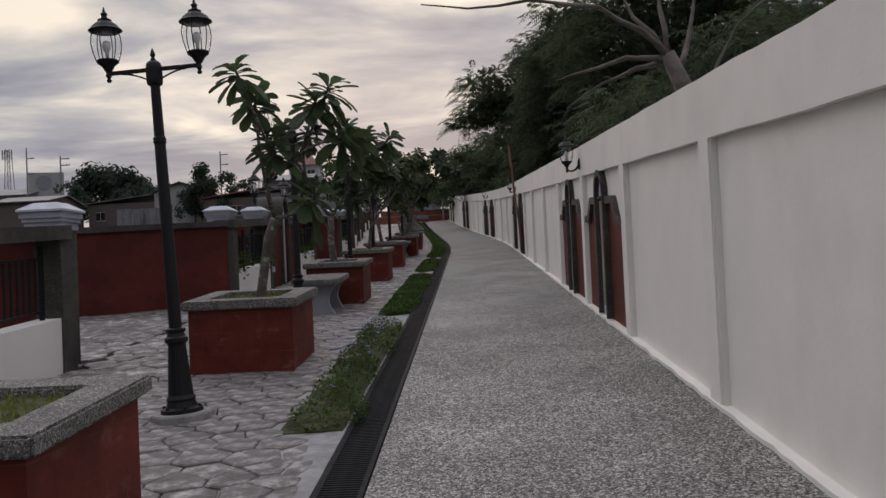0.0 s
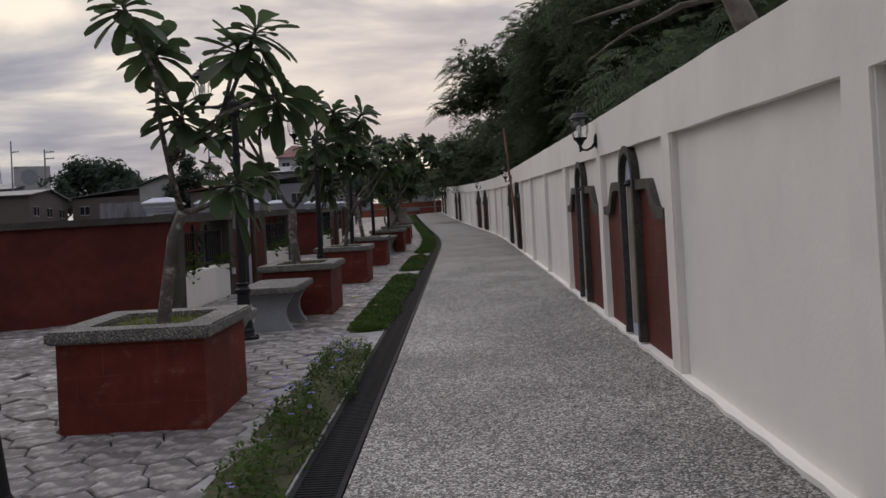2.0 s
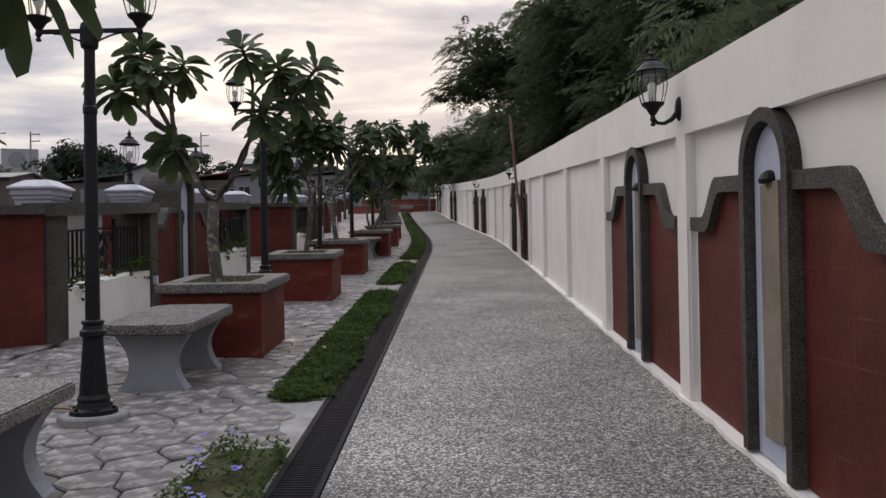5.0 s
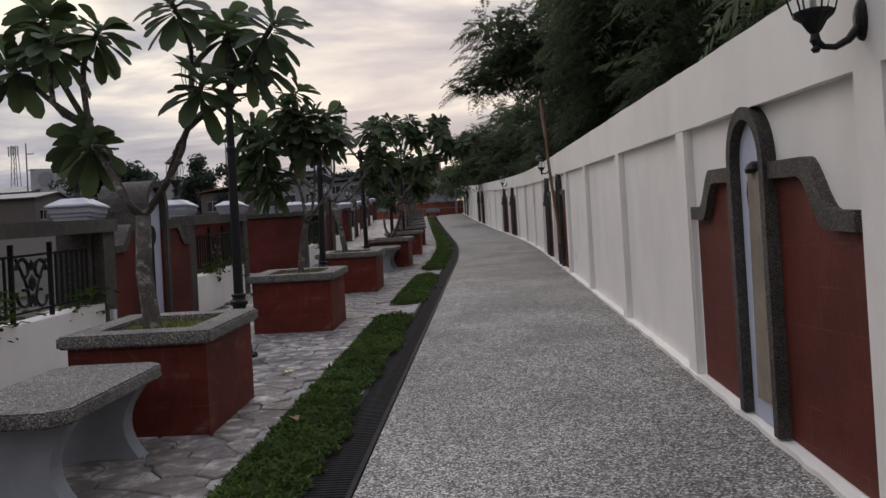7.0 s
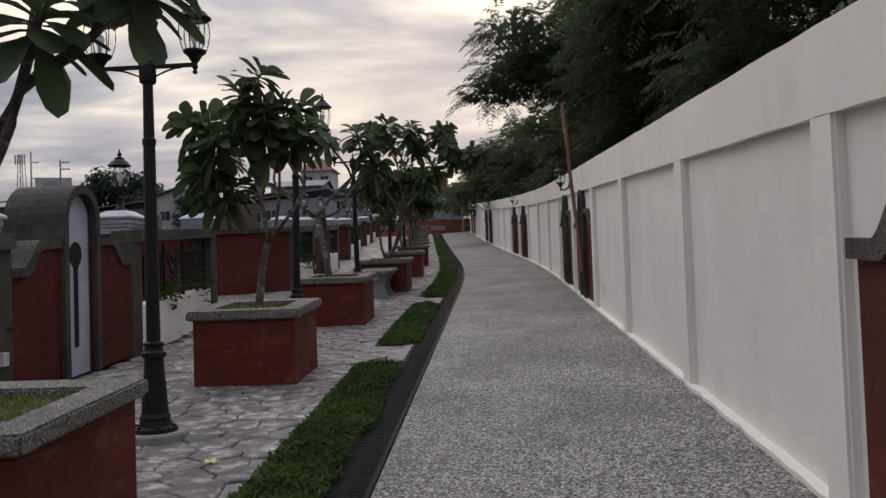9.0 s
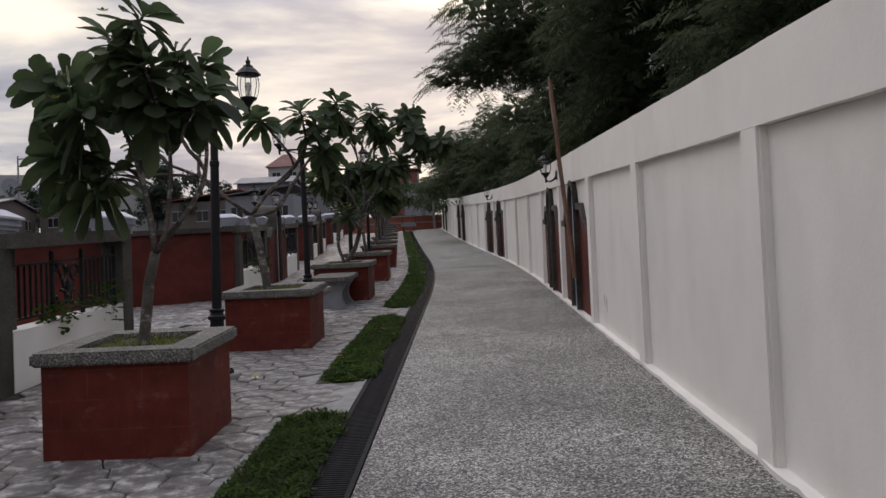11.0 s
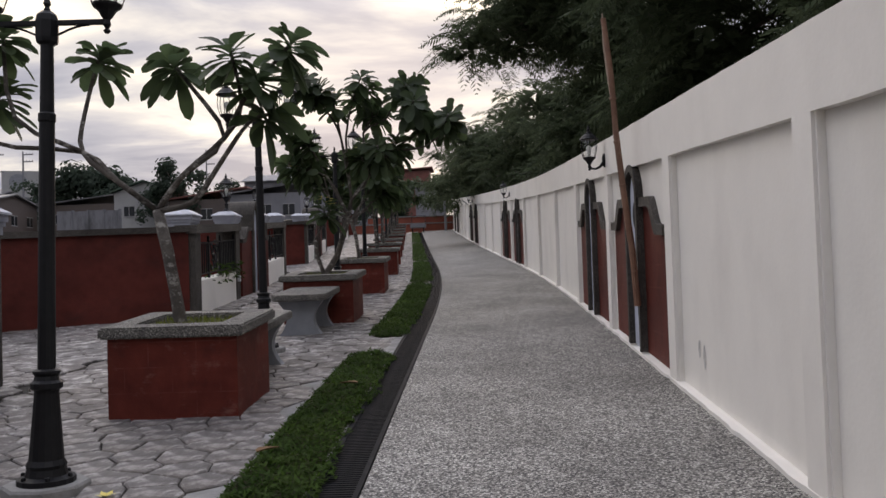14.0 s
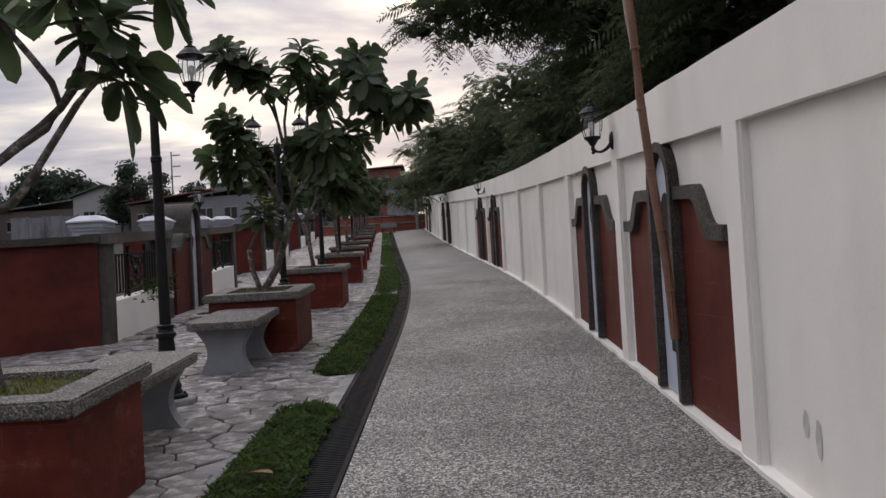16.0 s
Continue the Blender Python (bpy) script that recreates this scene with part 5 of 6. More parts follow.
def build_wall_trees():
    def foot(x, y):
        p = spot(x, y)
        return Matrix.Translation((p.x, p.y, p.z - 0.1))
    # the near tree with bare boughs over the wall
    near = feathery_tree("bare_tree", "leaning tree with bare grey boughs behind the white wall", "tree", [(0.22, 0, 0), (0.10, 0, 1.4), (-0.06, 0.0, 2.2), (-0.20, 0, 2.75), (-0.34, 0.02, 3.10)],
                         [[(-0.32, 0, 3.05), (-0.62, -0.1, 3.32), (-1.1, -0.2, 3.58), (-1.8, -0.2, 3.70), (-2.5, -0.2, 3.66), (-3.0, -0.2, 3.72)],
                          [(-0.30, 0, 3.02), (-0.62, 0.3, 3.02), (-0.95, 0.6, 2.95), (-1.35, 0.9, 2.72)],
                          [(-0.32, 0, 3.05), (-0.75, 0.2, 3.12), (-1.2, 0.4, 3.05), (-1.5, 0.5, 2.98)],
                          [(-0.34, 0, 3.08), (-0.38, 0.2, 3.7), (-0.30, 0.3, 4.6)], [(-0.34, 0, 3.08), (-0.62, 0.3, 3.6), (-0.95, 0.5, 4.3)],
                          [(-1.8, -0.2, 3.70), (-1.62, -0.1, 3.92), (-1.5, 0, 4.2)], [(-0.26, 0, 2.9), (-0.02, 0.3, 3.3), (0.12, 0.5, 3.9), (0.3, 0.6, 4.6)],
                          [(0.08, 0.1, 1.7), (0.22, 0.2, 2.5), (0.26, 0.3, 3.0), (0.55, 0.4, 3.5), (1.1, 0.5, 3.9)]], [], 5, thick=0.15)
    near.matrix_world = foot(2.62, 9.0)
    specs = [  # x, y, crown half-widths, low, high, clumps, lean of the crown towards the path
        (6.0, 19.0, 3.0, 4.0, 1.6, 7.4, 24, -0.3), (5.4, 27.0, 3.0, 3.6, 3.0, 7.2, 22, -0.2), (5.0, 35.0, 4.2, 3.4, 4.4, 8.2, 28, -0.9),
        (4.9, 45.0, 3.2, 4.5, 1.4, 5.7, 30, -0.6), (5.0, 55.0, 4.2, 4.5, 1.8, 5.6, 26, -0.6), (4.5, 66.0, 3.8, 5.0, 1.6, 5.4, 24, -0.4),
        (3.5, 79.0, 3.6, 5.0, 1.4, 5.6, 20, -0.3)]
    for i, (x, y, rx, ry, z0, z1, n, lean) in enumerate(specs):
        rnd = random.Random(200 + i)
        clumps = [((c[0] + lean, c[1], c[2]), r, f) for c, r, f in crown_clumps(rnd, n, rx, ry, z0, z1, 0.8, 1.5)]
        if i == 2:
            clumps = [k for k in clumps if k[0][0] > -0.6 or k[0][2] > 6.2]
        if i == 2:   # the long boughs that reach over the walkway
            clumps += [((-4.6, -1.0, 5.2), 0.75, 0.45), ((-3.9, -0.5, 5.6), 0.95, 0.5), ((-3.0, -0.8, 5.9), 1.15, 0.55), ((-5.1, -0.4, 5.0), 0.5, 0.4), ((-1.5, 4.0, 5.3), 1.1, 0.5), ((-0.8, 3.0, 4.6), 1.1, 0.5), ((-0.5, 5.0, 5.7), 1.2, 0.5), ((-1.5, 2.2, 6.0), 1.0, 0.5), ((-1.0, 1.0, 5.0), 0.9, 0.5), ((-2.2, 0.0, 5.4), 1.0, 0.5)]
        fill = {0: (20, (-3.0, 0.4), (-0.5, 4.0), (4.4, 7.8)), 1: (12, (-2.6, 0.0), (-1.5, 3.0), (3.8, 6.6)), 2: (18, (-2.9, 0.2), (-3.0, 4.0), (4.5, 7.6))}.get(i)
        if fill:   # close-set boughs that shut out the sky
            if i == 2:
                clumps += [((rnd.uniform(-4.6, -2.2), rnd.uniform(-1.5, 2.0), rnd.uniform(5.2, 7.0)), rnd.uniform(0.7, 1.0), 0.5) for _ in range(7)]
            clumps += [((rnd.uniform(*fill[1]), rnd.uniform(*fill[2]), rnd.uniform(*fill[3])), rnd.uniform(0.75, 1.2), 0.6) for _ in range(fill[0])]
        if i == 3:   # nothing grows through the wall
            clumps = [k for k in clumps if k[0][0] - k[1] > -2.5 or k[0][2] > 4.0]
        if i == 4:
            clumps += [((-3.8, 0.0, 5.0), 0.8, 0.5), ((-3.0, -0.4, 4.2), 1.0, 0.5)]
        head = (lean * 0.3, 0, z0 + 0.8)
        limbs = limbs_to(clumps, head, rnd, 0.6)
        tr = feathery_tree("feathery_tree", "tall tree with dark feathery foliage standing behind the white wall", "tree", [(0, 0, 0), (0.05, 0, z0 * 0.5), head], limbs, clumps, 300 + i, 95 if y < 40 else 60, 0.55 if y < 40 else 0.7, 0.2, group="trees behind the wall")
        tr.matrix_world = foot(x, y)
    # a row of lower growth that closes the view over the wall
    for i, (x, y, h) in enumerate(((4.2, 14.0, 3.6), (4.4, 23.0, 3.8), (4.2, 31.0, 3.8), (4.4, 40.0, 4.2), (4.4, 50.0, 4.2), (4.0, 60.5, 4.4), (3.6, 72.5, 4.2))):
        rnd = random.Random(400 + i)
        clumps = crown_clumps(rnd, 12, 1.3, 3.6, 1.6, h, 0.8, 1.2)
        tr = feathery_tree("feathery_bush", "dark leafy bush behind the white wall", "bush", [(0, 0, 0), (0, 0.1, 0.9), (0.05, 0, 1.7)], limbs_to(clumps, (0.05, 0, 1.6), rnd, 0.5), clumps, 500 + i, 85 if y < 40 else 50, 0.5 if y < 40 else 0.65, 0.1, group="bushes behind the wall")
        tr.matrix_world = foot(x, y)


build_wall_trees()


# ---- the town beyond the parapet and at the end of the walkway ----
M_CWALL = painted_wall("stained_concrete_wall", rgb(0.21, 0.21, 0.225), rgb(0.06, 0.06, 0.06))
add_scuffs(M_CWALL, rgb(0.07, 0.07, 0.072), 0.47, 0.66, 0.75, (0.35, 0.35, 0.08))
M_HWHITE = painted_wall("house_white", rgb(0.38, 0.38, 0.375), rgb(0.17, 0.16, 0.15))
M_HGREY = painted_wall("house_grey", rgb(0.22, 0.22, 0.24), rgb(0.11, 0.11, 0.11))
M_HTAN = painted_wall("house_tan", rgb(0.12, 0.095, 0.085), rgb(0.07, 0.06, 0.055))
M_ROOF_G = surface("green_tin_roof", [(0.3, rgb(0.05, 0.09, 0.06)), (0.7, rgb(0.08, 0.13, 0.09))], 2.0, 0.5, 0.1, 20.0)
M_ROOF_R = surface("rusty_red_roof", [(0.3, rgb(0.16, 0.05, 0.04)), (0.7, rgb(0.24, 0.09, 0.07))], 2.0, 0.6, 0.1, 20.0)
M_ROOF_T = surface("weathered_tin_roof", [(0.3, rgb(0.09, 0.09, 0.10)), (0.7, rgb(0.20, 0.195, 0.195))], 1.2, 0.45, 0.1, 20.0, 0.35, 0.4)
M_DARK = plain("dark_window_glass", rgb(0.02, 0.022, 0.026), 0.15)
# distance haze is mixed into this paler, bluer leaf colour
M_FARLEAF = leafy("far_tree_leaf", [(0.3, rgb(0.042, 0.060, 0.046)), (0.7, rgb(0.068, 0.095, 0.066))], 0.7)


def house(label, x, y, w, d, h, roof_h, wall_m, roof_m, kind="gable", turn=0.0, storeys=1, windows=2, base=0.0):
    top = tagged(new("house", None), label, "house", "houses of the town")
    z0 = climb(y) - 0.6
    hh = h + 0.6
    part("wall", box(bmesh.new(), -w / 2, w / 2, -d / 2, d / 2, 0, hh), wall_m, top)
    bm = bmesh.new()
    o = 0.45
    if kind == "gable":
        a = [(-w / 2 - o, hh), (0, hh + roof_h), (w / 2 + o, hh), (w / 2 + o, hh + 0.14), (0, hh + roof_h + 0.16), (-w / 2 - o, hh + 0.14)]
        slab(bm, a, -d / 2 - o, d / 2 + o)
        part("roof", bm, roof_m, top)
        part("gable_wall", slab(bmesh.new(), [(-w / 2, hh), (w / 2, hh), (0, hh + roof_h - 0.02)], -d / 2 + 0.01, d / 2 - 0.01), wall_m, top)
    elif kind == "hip":
        lo = [bm.verts.new((sx * (w / 2 + o), sy * (d / 2 + o), hh)) for sx, sy in ((-1, -1), (1, -1), (1, 1), (-1, 1))]
        hi = [bm.verts.new((sx * w * 0.12, sy * d * 0.05, hh + roof_h)) for sx, sy in ((-1, -1), (1, -1), (1, 1), (-1, 1))]
        bm.faces.new(lo[::-1])
        bm.faces.new(hi)
        for i in range(4):
            bm.faces.new((lo[i], lo[(i + 1) % 4], hi[(i + 1) % 4], hi[i]))
        part("roof", bm, roof_m, top)
    else:
        bm = slab(bm, [(-w / 2 - o, hh), (w / 2 + o, hh + roof_h), (w / 2 + o, hh + roof_h + 0.15), (-w / 2 - o, hh + 0.15)], -d / 2 - o, d / 2 + o)
        part("roof", bm, roof_m, top)
    for s in range(storeys):
        zc = 0.6 + h * (s + 0.55) / storeys
        for i in range(windows):
            xc = -w / 2 + w * (i + 0.5) / windows
            ww, wh = min(1.3, w / windows * 0.5), min(1.2, h / storeys * 0.45)
            win = part("window", box(bmesh.new(), xc - ww / 2, xc + ww / 2, -d / 2 - 0.03, -d / 2 + 0.06, zc - wh / 2, zc + wh / 2), M_DARK, top, "dark window")
            bm = bmesh.new()
            for x0, x1, a, b in ((xc - ww / 2 - 0.08, xc + ww / 2 + 0.08, zc + wh / 2, zc + wh / 2 + 0.08), (xc - ww / 2 - 0.08, xc + ww / 2 + 0.08, zc - wh / 2 - 0.1, zc - wh / 2), (xc - 0.03, xc + 0.03, zc - wh / 2, zc + wh / 2)):
                box(bm, x0, x1, -d / 2 - 0.07, -d / 2 - 0.032, a, b)
            part("frame", bm, M_HWHITE, win)
    top.matrix_world = pose(x, y, z0 + base, 0, 0, turn)
    return top


def far_tree(label, x, y, w, h, seed, leaves=2600, lump=0.5, leaf=0.5):
    """A tree of the town: trunk, limbs and a crown of many leaf clumps."""
    rnd = random.Random(seed)
    top = tagged(new("town_tree", None), label, "tree", "trees of the town")
    bm = tube(bmesh.new(), [(0, 0, -0.5), (0.1, 0, h * 0.3), (0, 0, h * 0.55)], [w * 0.035, w * 0.028, w * 0.018], 7)
    verts, faces = [], []
    lumps = []
    for _ in range(26):
        a, q = rnd.uniform(0, 6.28), math.sqrt(rnd.random())
        z = rnd.uniform(0.38, 1.0)
        rr = w / 2 * math.sqrt(max(0.05, 1 - ((z - 0.55) / 0.5) ** 2))
        lumps.append(Vector((rr * q * math.cos(a), rr * q * math.sin(a), h * (z - 0.1))))
        if rnd.random() < 0.4:
            tube(bm, [(0, 0, h * 0.35), tuple(lumps[-1] * 0.6 + Vector((0, 0, h * 0.2))), tuple(lumps[-1])], [w * 0.015, w * 0.01, w * 0.004], 5)
    part("trunk", bm, M_TBARK, top)
    for _ in range(leaves):
        c = rnd.choice(lumps)
        d = Vector((rnd.gauss(0, 1), rnd.gauss(0, 1), rnd.gauss(0, 0.8))).normalized()
        p = c + d * w * 0.18 * rnd.uniform(0.3, 1.0)
        s = leaf * rnd.uniform(0.6, 1.3)
        u = d.orthogonal().normalized() * s
        v = (d.cross(u).normalized() * 0.6 + d * rnd.uniform(-0.5, 0.5)) * s
        k = len(verts)
        verts.extend((tuple(p - u * 0.5), tuple(p + v * 0.5), tuple(p + u * 0.5), tuple(p - v * 0.5)))
        faces.append((k, k + 1, k + 2, k + 3))
    ob = new("crown", raw_mesh("crown", verts, faces, M_FARLEAF))
    ob.parent = top
    top.matrix_world = Matrix.Translation((x, y, climb(y)))
    return top


def utility_pole(x, y, h, arms):
    top = tagged(new("utility_pole", None), "grey utility pole with crossarms above the roofs", "utility pole", "utility poles")
    part("mast", lathe(bmesh.new(), [(0.22, -0.5), (0.13, h)], 8), M_HGREY, top)
    for z in arms:
        arm = part("crossarm", box(bmesh.new(), -0.1, 1.7, -0.08, 0.08, h - z, h - z + 0.16), M_HGREY, top)
        for xx in (0.6, 1.1, 1.6):
            part("insulator", lathe(bmesh.new(), [(0.06, h - z + 0.16), (0.09, h - z + 0.22), (0.04, h - z + 0.36)], 6, (xx, 0)), M_HWHITE, arm)
    top.matrix_world = Matrix.Translation((x, y, climb(y)))


def build_town():
    # a long stained concrete wall in panels
    wall = tagged(new("concrete_wall", None), "long stained grey concrete panel wall before the houses", "wall")
    for i in range(4):
        x0 = -42.0 + i * 1.62
        part("panel", box(bmesh.new(), x0, x0 + 1.52, 98.0, 98.2, climb(98) - 0.5, climb(98) + 2.95 - 0.07 * (i % 2)), M_CWALL, wall)
        part("post", box(bmesh.new(), x0 + 1.50, x0 + 1.64, 97.9, 98.3, climb(98) - 0.5, climb(98) + 3.0), M_CWALL, wall)
    house("white gabled house with a green tin roof behind the concrete wall", -41, 122, 7.6, 9, 5.2, 1.35, M_HWHITE, M_ROOF_G, "gable")
    house("low house with a rusty red roof", -31.5, 116, 9, 7, 3.9, 1.2, M_HTAN, M_ROOF_R, "shed", 0, 1, 3)
    house("grey house with a weathered tin roof", -23.5, 112, 8, 7, 4.2, 1.0, M_HGREY, M_ROOF_T, "shed", 0, 1, 3)
    house("two-storey grey house under a tin roof", -30, 142, 9, 8, 7.0, 1.4, M_HGREY, M_ROOF_T, "gable", 90, 2, 3)
    house("white tower house with a red hipped roof", -29.2, 152, 5.4, 5.4, 10.4, 2.4, M_HWHITE, M_ROOF_R, "hip", 0, 3, 2)
    house("broad white house below the tower house", -26.0, 149, 11, 6, 6.4, 0.5, M_HWHITE, M_ROOF_T, "shed", 0, 2, 4)
    house("unpainted concrete house with dark windows", -17.5, 125, 8, 7, 4.6, 0.8, M_HGREY, M_ROOF_T, "shed", 0, 2, 3)
    house("brown-red walled building at the end of the walkway", -8.3, 131, 4.6, 5, 7.4, 0.3, M_ROOF_R, M_ROOF_R, "shed", 0, 2, 0)
    house("grey house at the end of the walkway", -5.4, 120, 3.6, 4, 4.9, 0.5, M_HGREY, M_ROOF_T, "shed", 0, 1, 0)
    lou = tagged(new("louvre_window", None), "white louvred window shutter on a grey house", "window")
    for k in range(4):
        part("slat", box(bmesh.new(), -0.7, 0.7, -0.08, 0.02, 0.22 * k, 0.22 * k + 0.13), M_HWHITE, lou)
    lou.matrix_world = Matrix.Translation((-5.3, 117.97, climb(120) + 3.1))
    house("tan house with a tin roof among trees", -52, 128, 11, 8, 4.2, 1.2, M_HTAN, M_ROOF_T, "shed", 0, 1, 3)
    house("low brown house with a tin roof", -63, 120, 11, 8, 4.6, 1.2, M_HTAN, M_ROOF_T, "gable", 90, 1, 3)
    house("large grey hall with a pale tin roof", -112, 205, 20, 14, 9, 2.5, M_HGREY, M_ROOF_T, "gable", 90, 2, 5)
    far_tree("broad domed dark green tree above the roofs", -93, 214, 22, 16.5, 31, 9000, leaf=1.2)
    far_tree("broad domed dark green tree above the roofs", -80, 216, 14, 11, 32, 5000, leaf=1.2)
    far_tree("tall ragged green tree behind the houses", -35.3, 114, 6.6, 9.6, 33, 4200, leaf=0.42)
    far_tree("low round green tree behind the houses", -38.5, 116, 5.0, 6.4, 34, 1400, leaf=0.42)
    far_tree("small green tree between the roofs", -40, 150, 5, 9.6, 35, 900, leaf=0.5)
    far_tree("green tree between the roofs", -21, 140, 6, 7.6, 36, 1200, leaf=0.5)
    far_tree("green tree at the end of the walkway", -11.5, 96, 5, 4.6, 37, 1600, leaf=0.4)
    far_tree("dark green tree at the end of the walkway", -7.2, 92, 3.2, 3.6, 38, 1200, leaf=0.35)
    far_tree("round dark tree beside the end of the wall", -0.6, 88, 4.2, 5.2, 39, 2200, leaf=0.35)
    far_tree("green tree above the roofs", -68, 140, 7, 9.5, 40, 1500, leaf=0.5)
    utility_pole(-74.5, 150, 14.5, (0.6, 1.8))
    utility_pole(-53.6, 180, 16.5, (0.8, 3.0, 5.0))
    utility_pole(-97, 180, 19.5, (2.5, 6.0))
    board = tagged(new("billboard", None), "white billboard on steel legs above the roofs", "billboard")
    part("face", box(bmesh.new(), -4, 4, -0.2, 0.2, 9.2, 15.2), M_HWHITE, board)
    for s in (-2.5, 2.5):
        part("leg", box(bmesh.new(), s - 0.2, s + 0.2, 0.2, 0.6, -0.5, 14.5), M_HGREY, board)
    bm = bmesh.new()
    bmesh.ops.create_cone(bm, segments=20, radius1=1.9, radius2=1.9, depth=0.06, cap_ends=True, matrix=pose(-0.6, -0.24, 12.6, 90))
    part("emblem", bm, M_BENCH, board, "grey round emblem")
    board.matrix_world = pose(-103, 200, climb(200), 0, 0, 20)
    tower = tagged(new("antenna_tower", None), "lattice antenna tower with panel antennas far off", "antenna tower")
    for sx, sy in ((-1, -1), (1, -1), (1, 1), (-1, 1)):
        part("leg", tube(bmesh.new(), [(sx * 1.6, sy * 1.6, 0), (sx * 0.6, sy * 0.6, 29)], 0.12, 5), M_HGREY, tower)
    for k in range(9):
        z0, z1 = k * 3.2, k * 3.2 + 3.2
        w0, w1 = 1.6 - z0 / 29, 1.6 - z1 / 29
        for s in (-1, 1):
            part("brace", tube(bmesh.new(), [(s * w0, -w0, z0), (-s * w1, -w1, z1)], 0.07, 4), M_HGREY, tower)
    for i in range(5):
        part("panel_antenna", box(bmesh.new(), -1.6 + 0.75 * i, -1.2 + 0.75 * i, -1.1, -0.9, 25.5, 28.6), M_HWHITE, tower)
    tower.matrix_world = Matrix.Translation((-146, 260, climb(240)))
    # the end of the walkway: low red walls in two tiers, a pole, a cart
    for nm, x0, x1, y, h, lab in (("end_wall", -9.5, -1.6, 80.2, 0.5, "low brick-red wall across the end of the walkway"), ("end_wall", -8.6, -0.9, 83.0, 1.05, "higher brick-red wall behind the low end wall")):
        top = tagged(new(nm, None), lab, "wall")
        z = climb(y)
        part("face", box(bmesh.new(), x0, x1, y - 0.1, y + 0.1, z - 0.3, z + h), M_ENDRED, top)
        part("coping", box(bmesh.new(), x0 - 0.02, x1 + 0.02, y - 0.16, y + 0.16, z + h, z + h + 0.09), M_CONC, top, "grey concrete coping")
    pole = tagged(new("post", mesh_of("post", lathe(bmesh.new(), [(0.10, -0.2), (0.08, 4.0), (0.03, 4.05)], 8), M_HGREY)), "plain grey pole at the end of the wall", "pole")
    pole.matrix_world = Matrix.Translation(spot(1.15, 77.4)) @ pose(0, 0, 0, 0, -1.5, 0)
    bin_ = tagged(new("cart", None), "small dark handcart standing at the end of the walkway", "cart")
    part("tray", box(bmesh.new(), -0.55, 0.55, -0.35, 0.35, 0.35, 0.62, 0.02), M_HGREY, bin_)
    part("handle", tube(bmesh.new(), [(-0.5, 0.3, 0.6), (-0.5, 0.5, 1.25), (0.5, 0.5, 1.25), (0.5, 0.3, 0.6)], 0.025, 6), M_IRON, bin_)
    for s in (-0.4, 0.4):
        bm = bmesh.new()
        bmesh.ops.create_cone(bm, segments=14, radius1=0.2, radius2=0.2, depth=0.07, cap_ends=True, matrix=pose(s, -0.1, 0.2, 0, 90, 0))
        part("wheel", bm, M_IRON, bin_)
    for s in (-0.42, 0.42):
        part("stay", box(bmesh.new(), s - 0.02, s + 0.02, -0.12, -0.08, 0.2, 0.36), M_IRON, bin_)
    bin_.matrix_world = Matrix.Translation(spot(-0.9, 76.0))


M_ENDRED = surface("orange_red_paint", [(0.3, rgb(0.26, 0.06, 0.035)), (0.7, rgb(0.34, 0.09, 0.05))], 5.0, 0.65, 0.2, 40.0, 0.25, 1.0)
build_town()


# ---- green strips beside the drain ----
M_PETAL = plain("blue_violet_petal", rgb(0.22, 0.20, 0.62), 0.6)


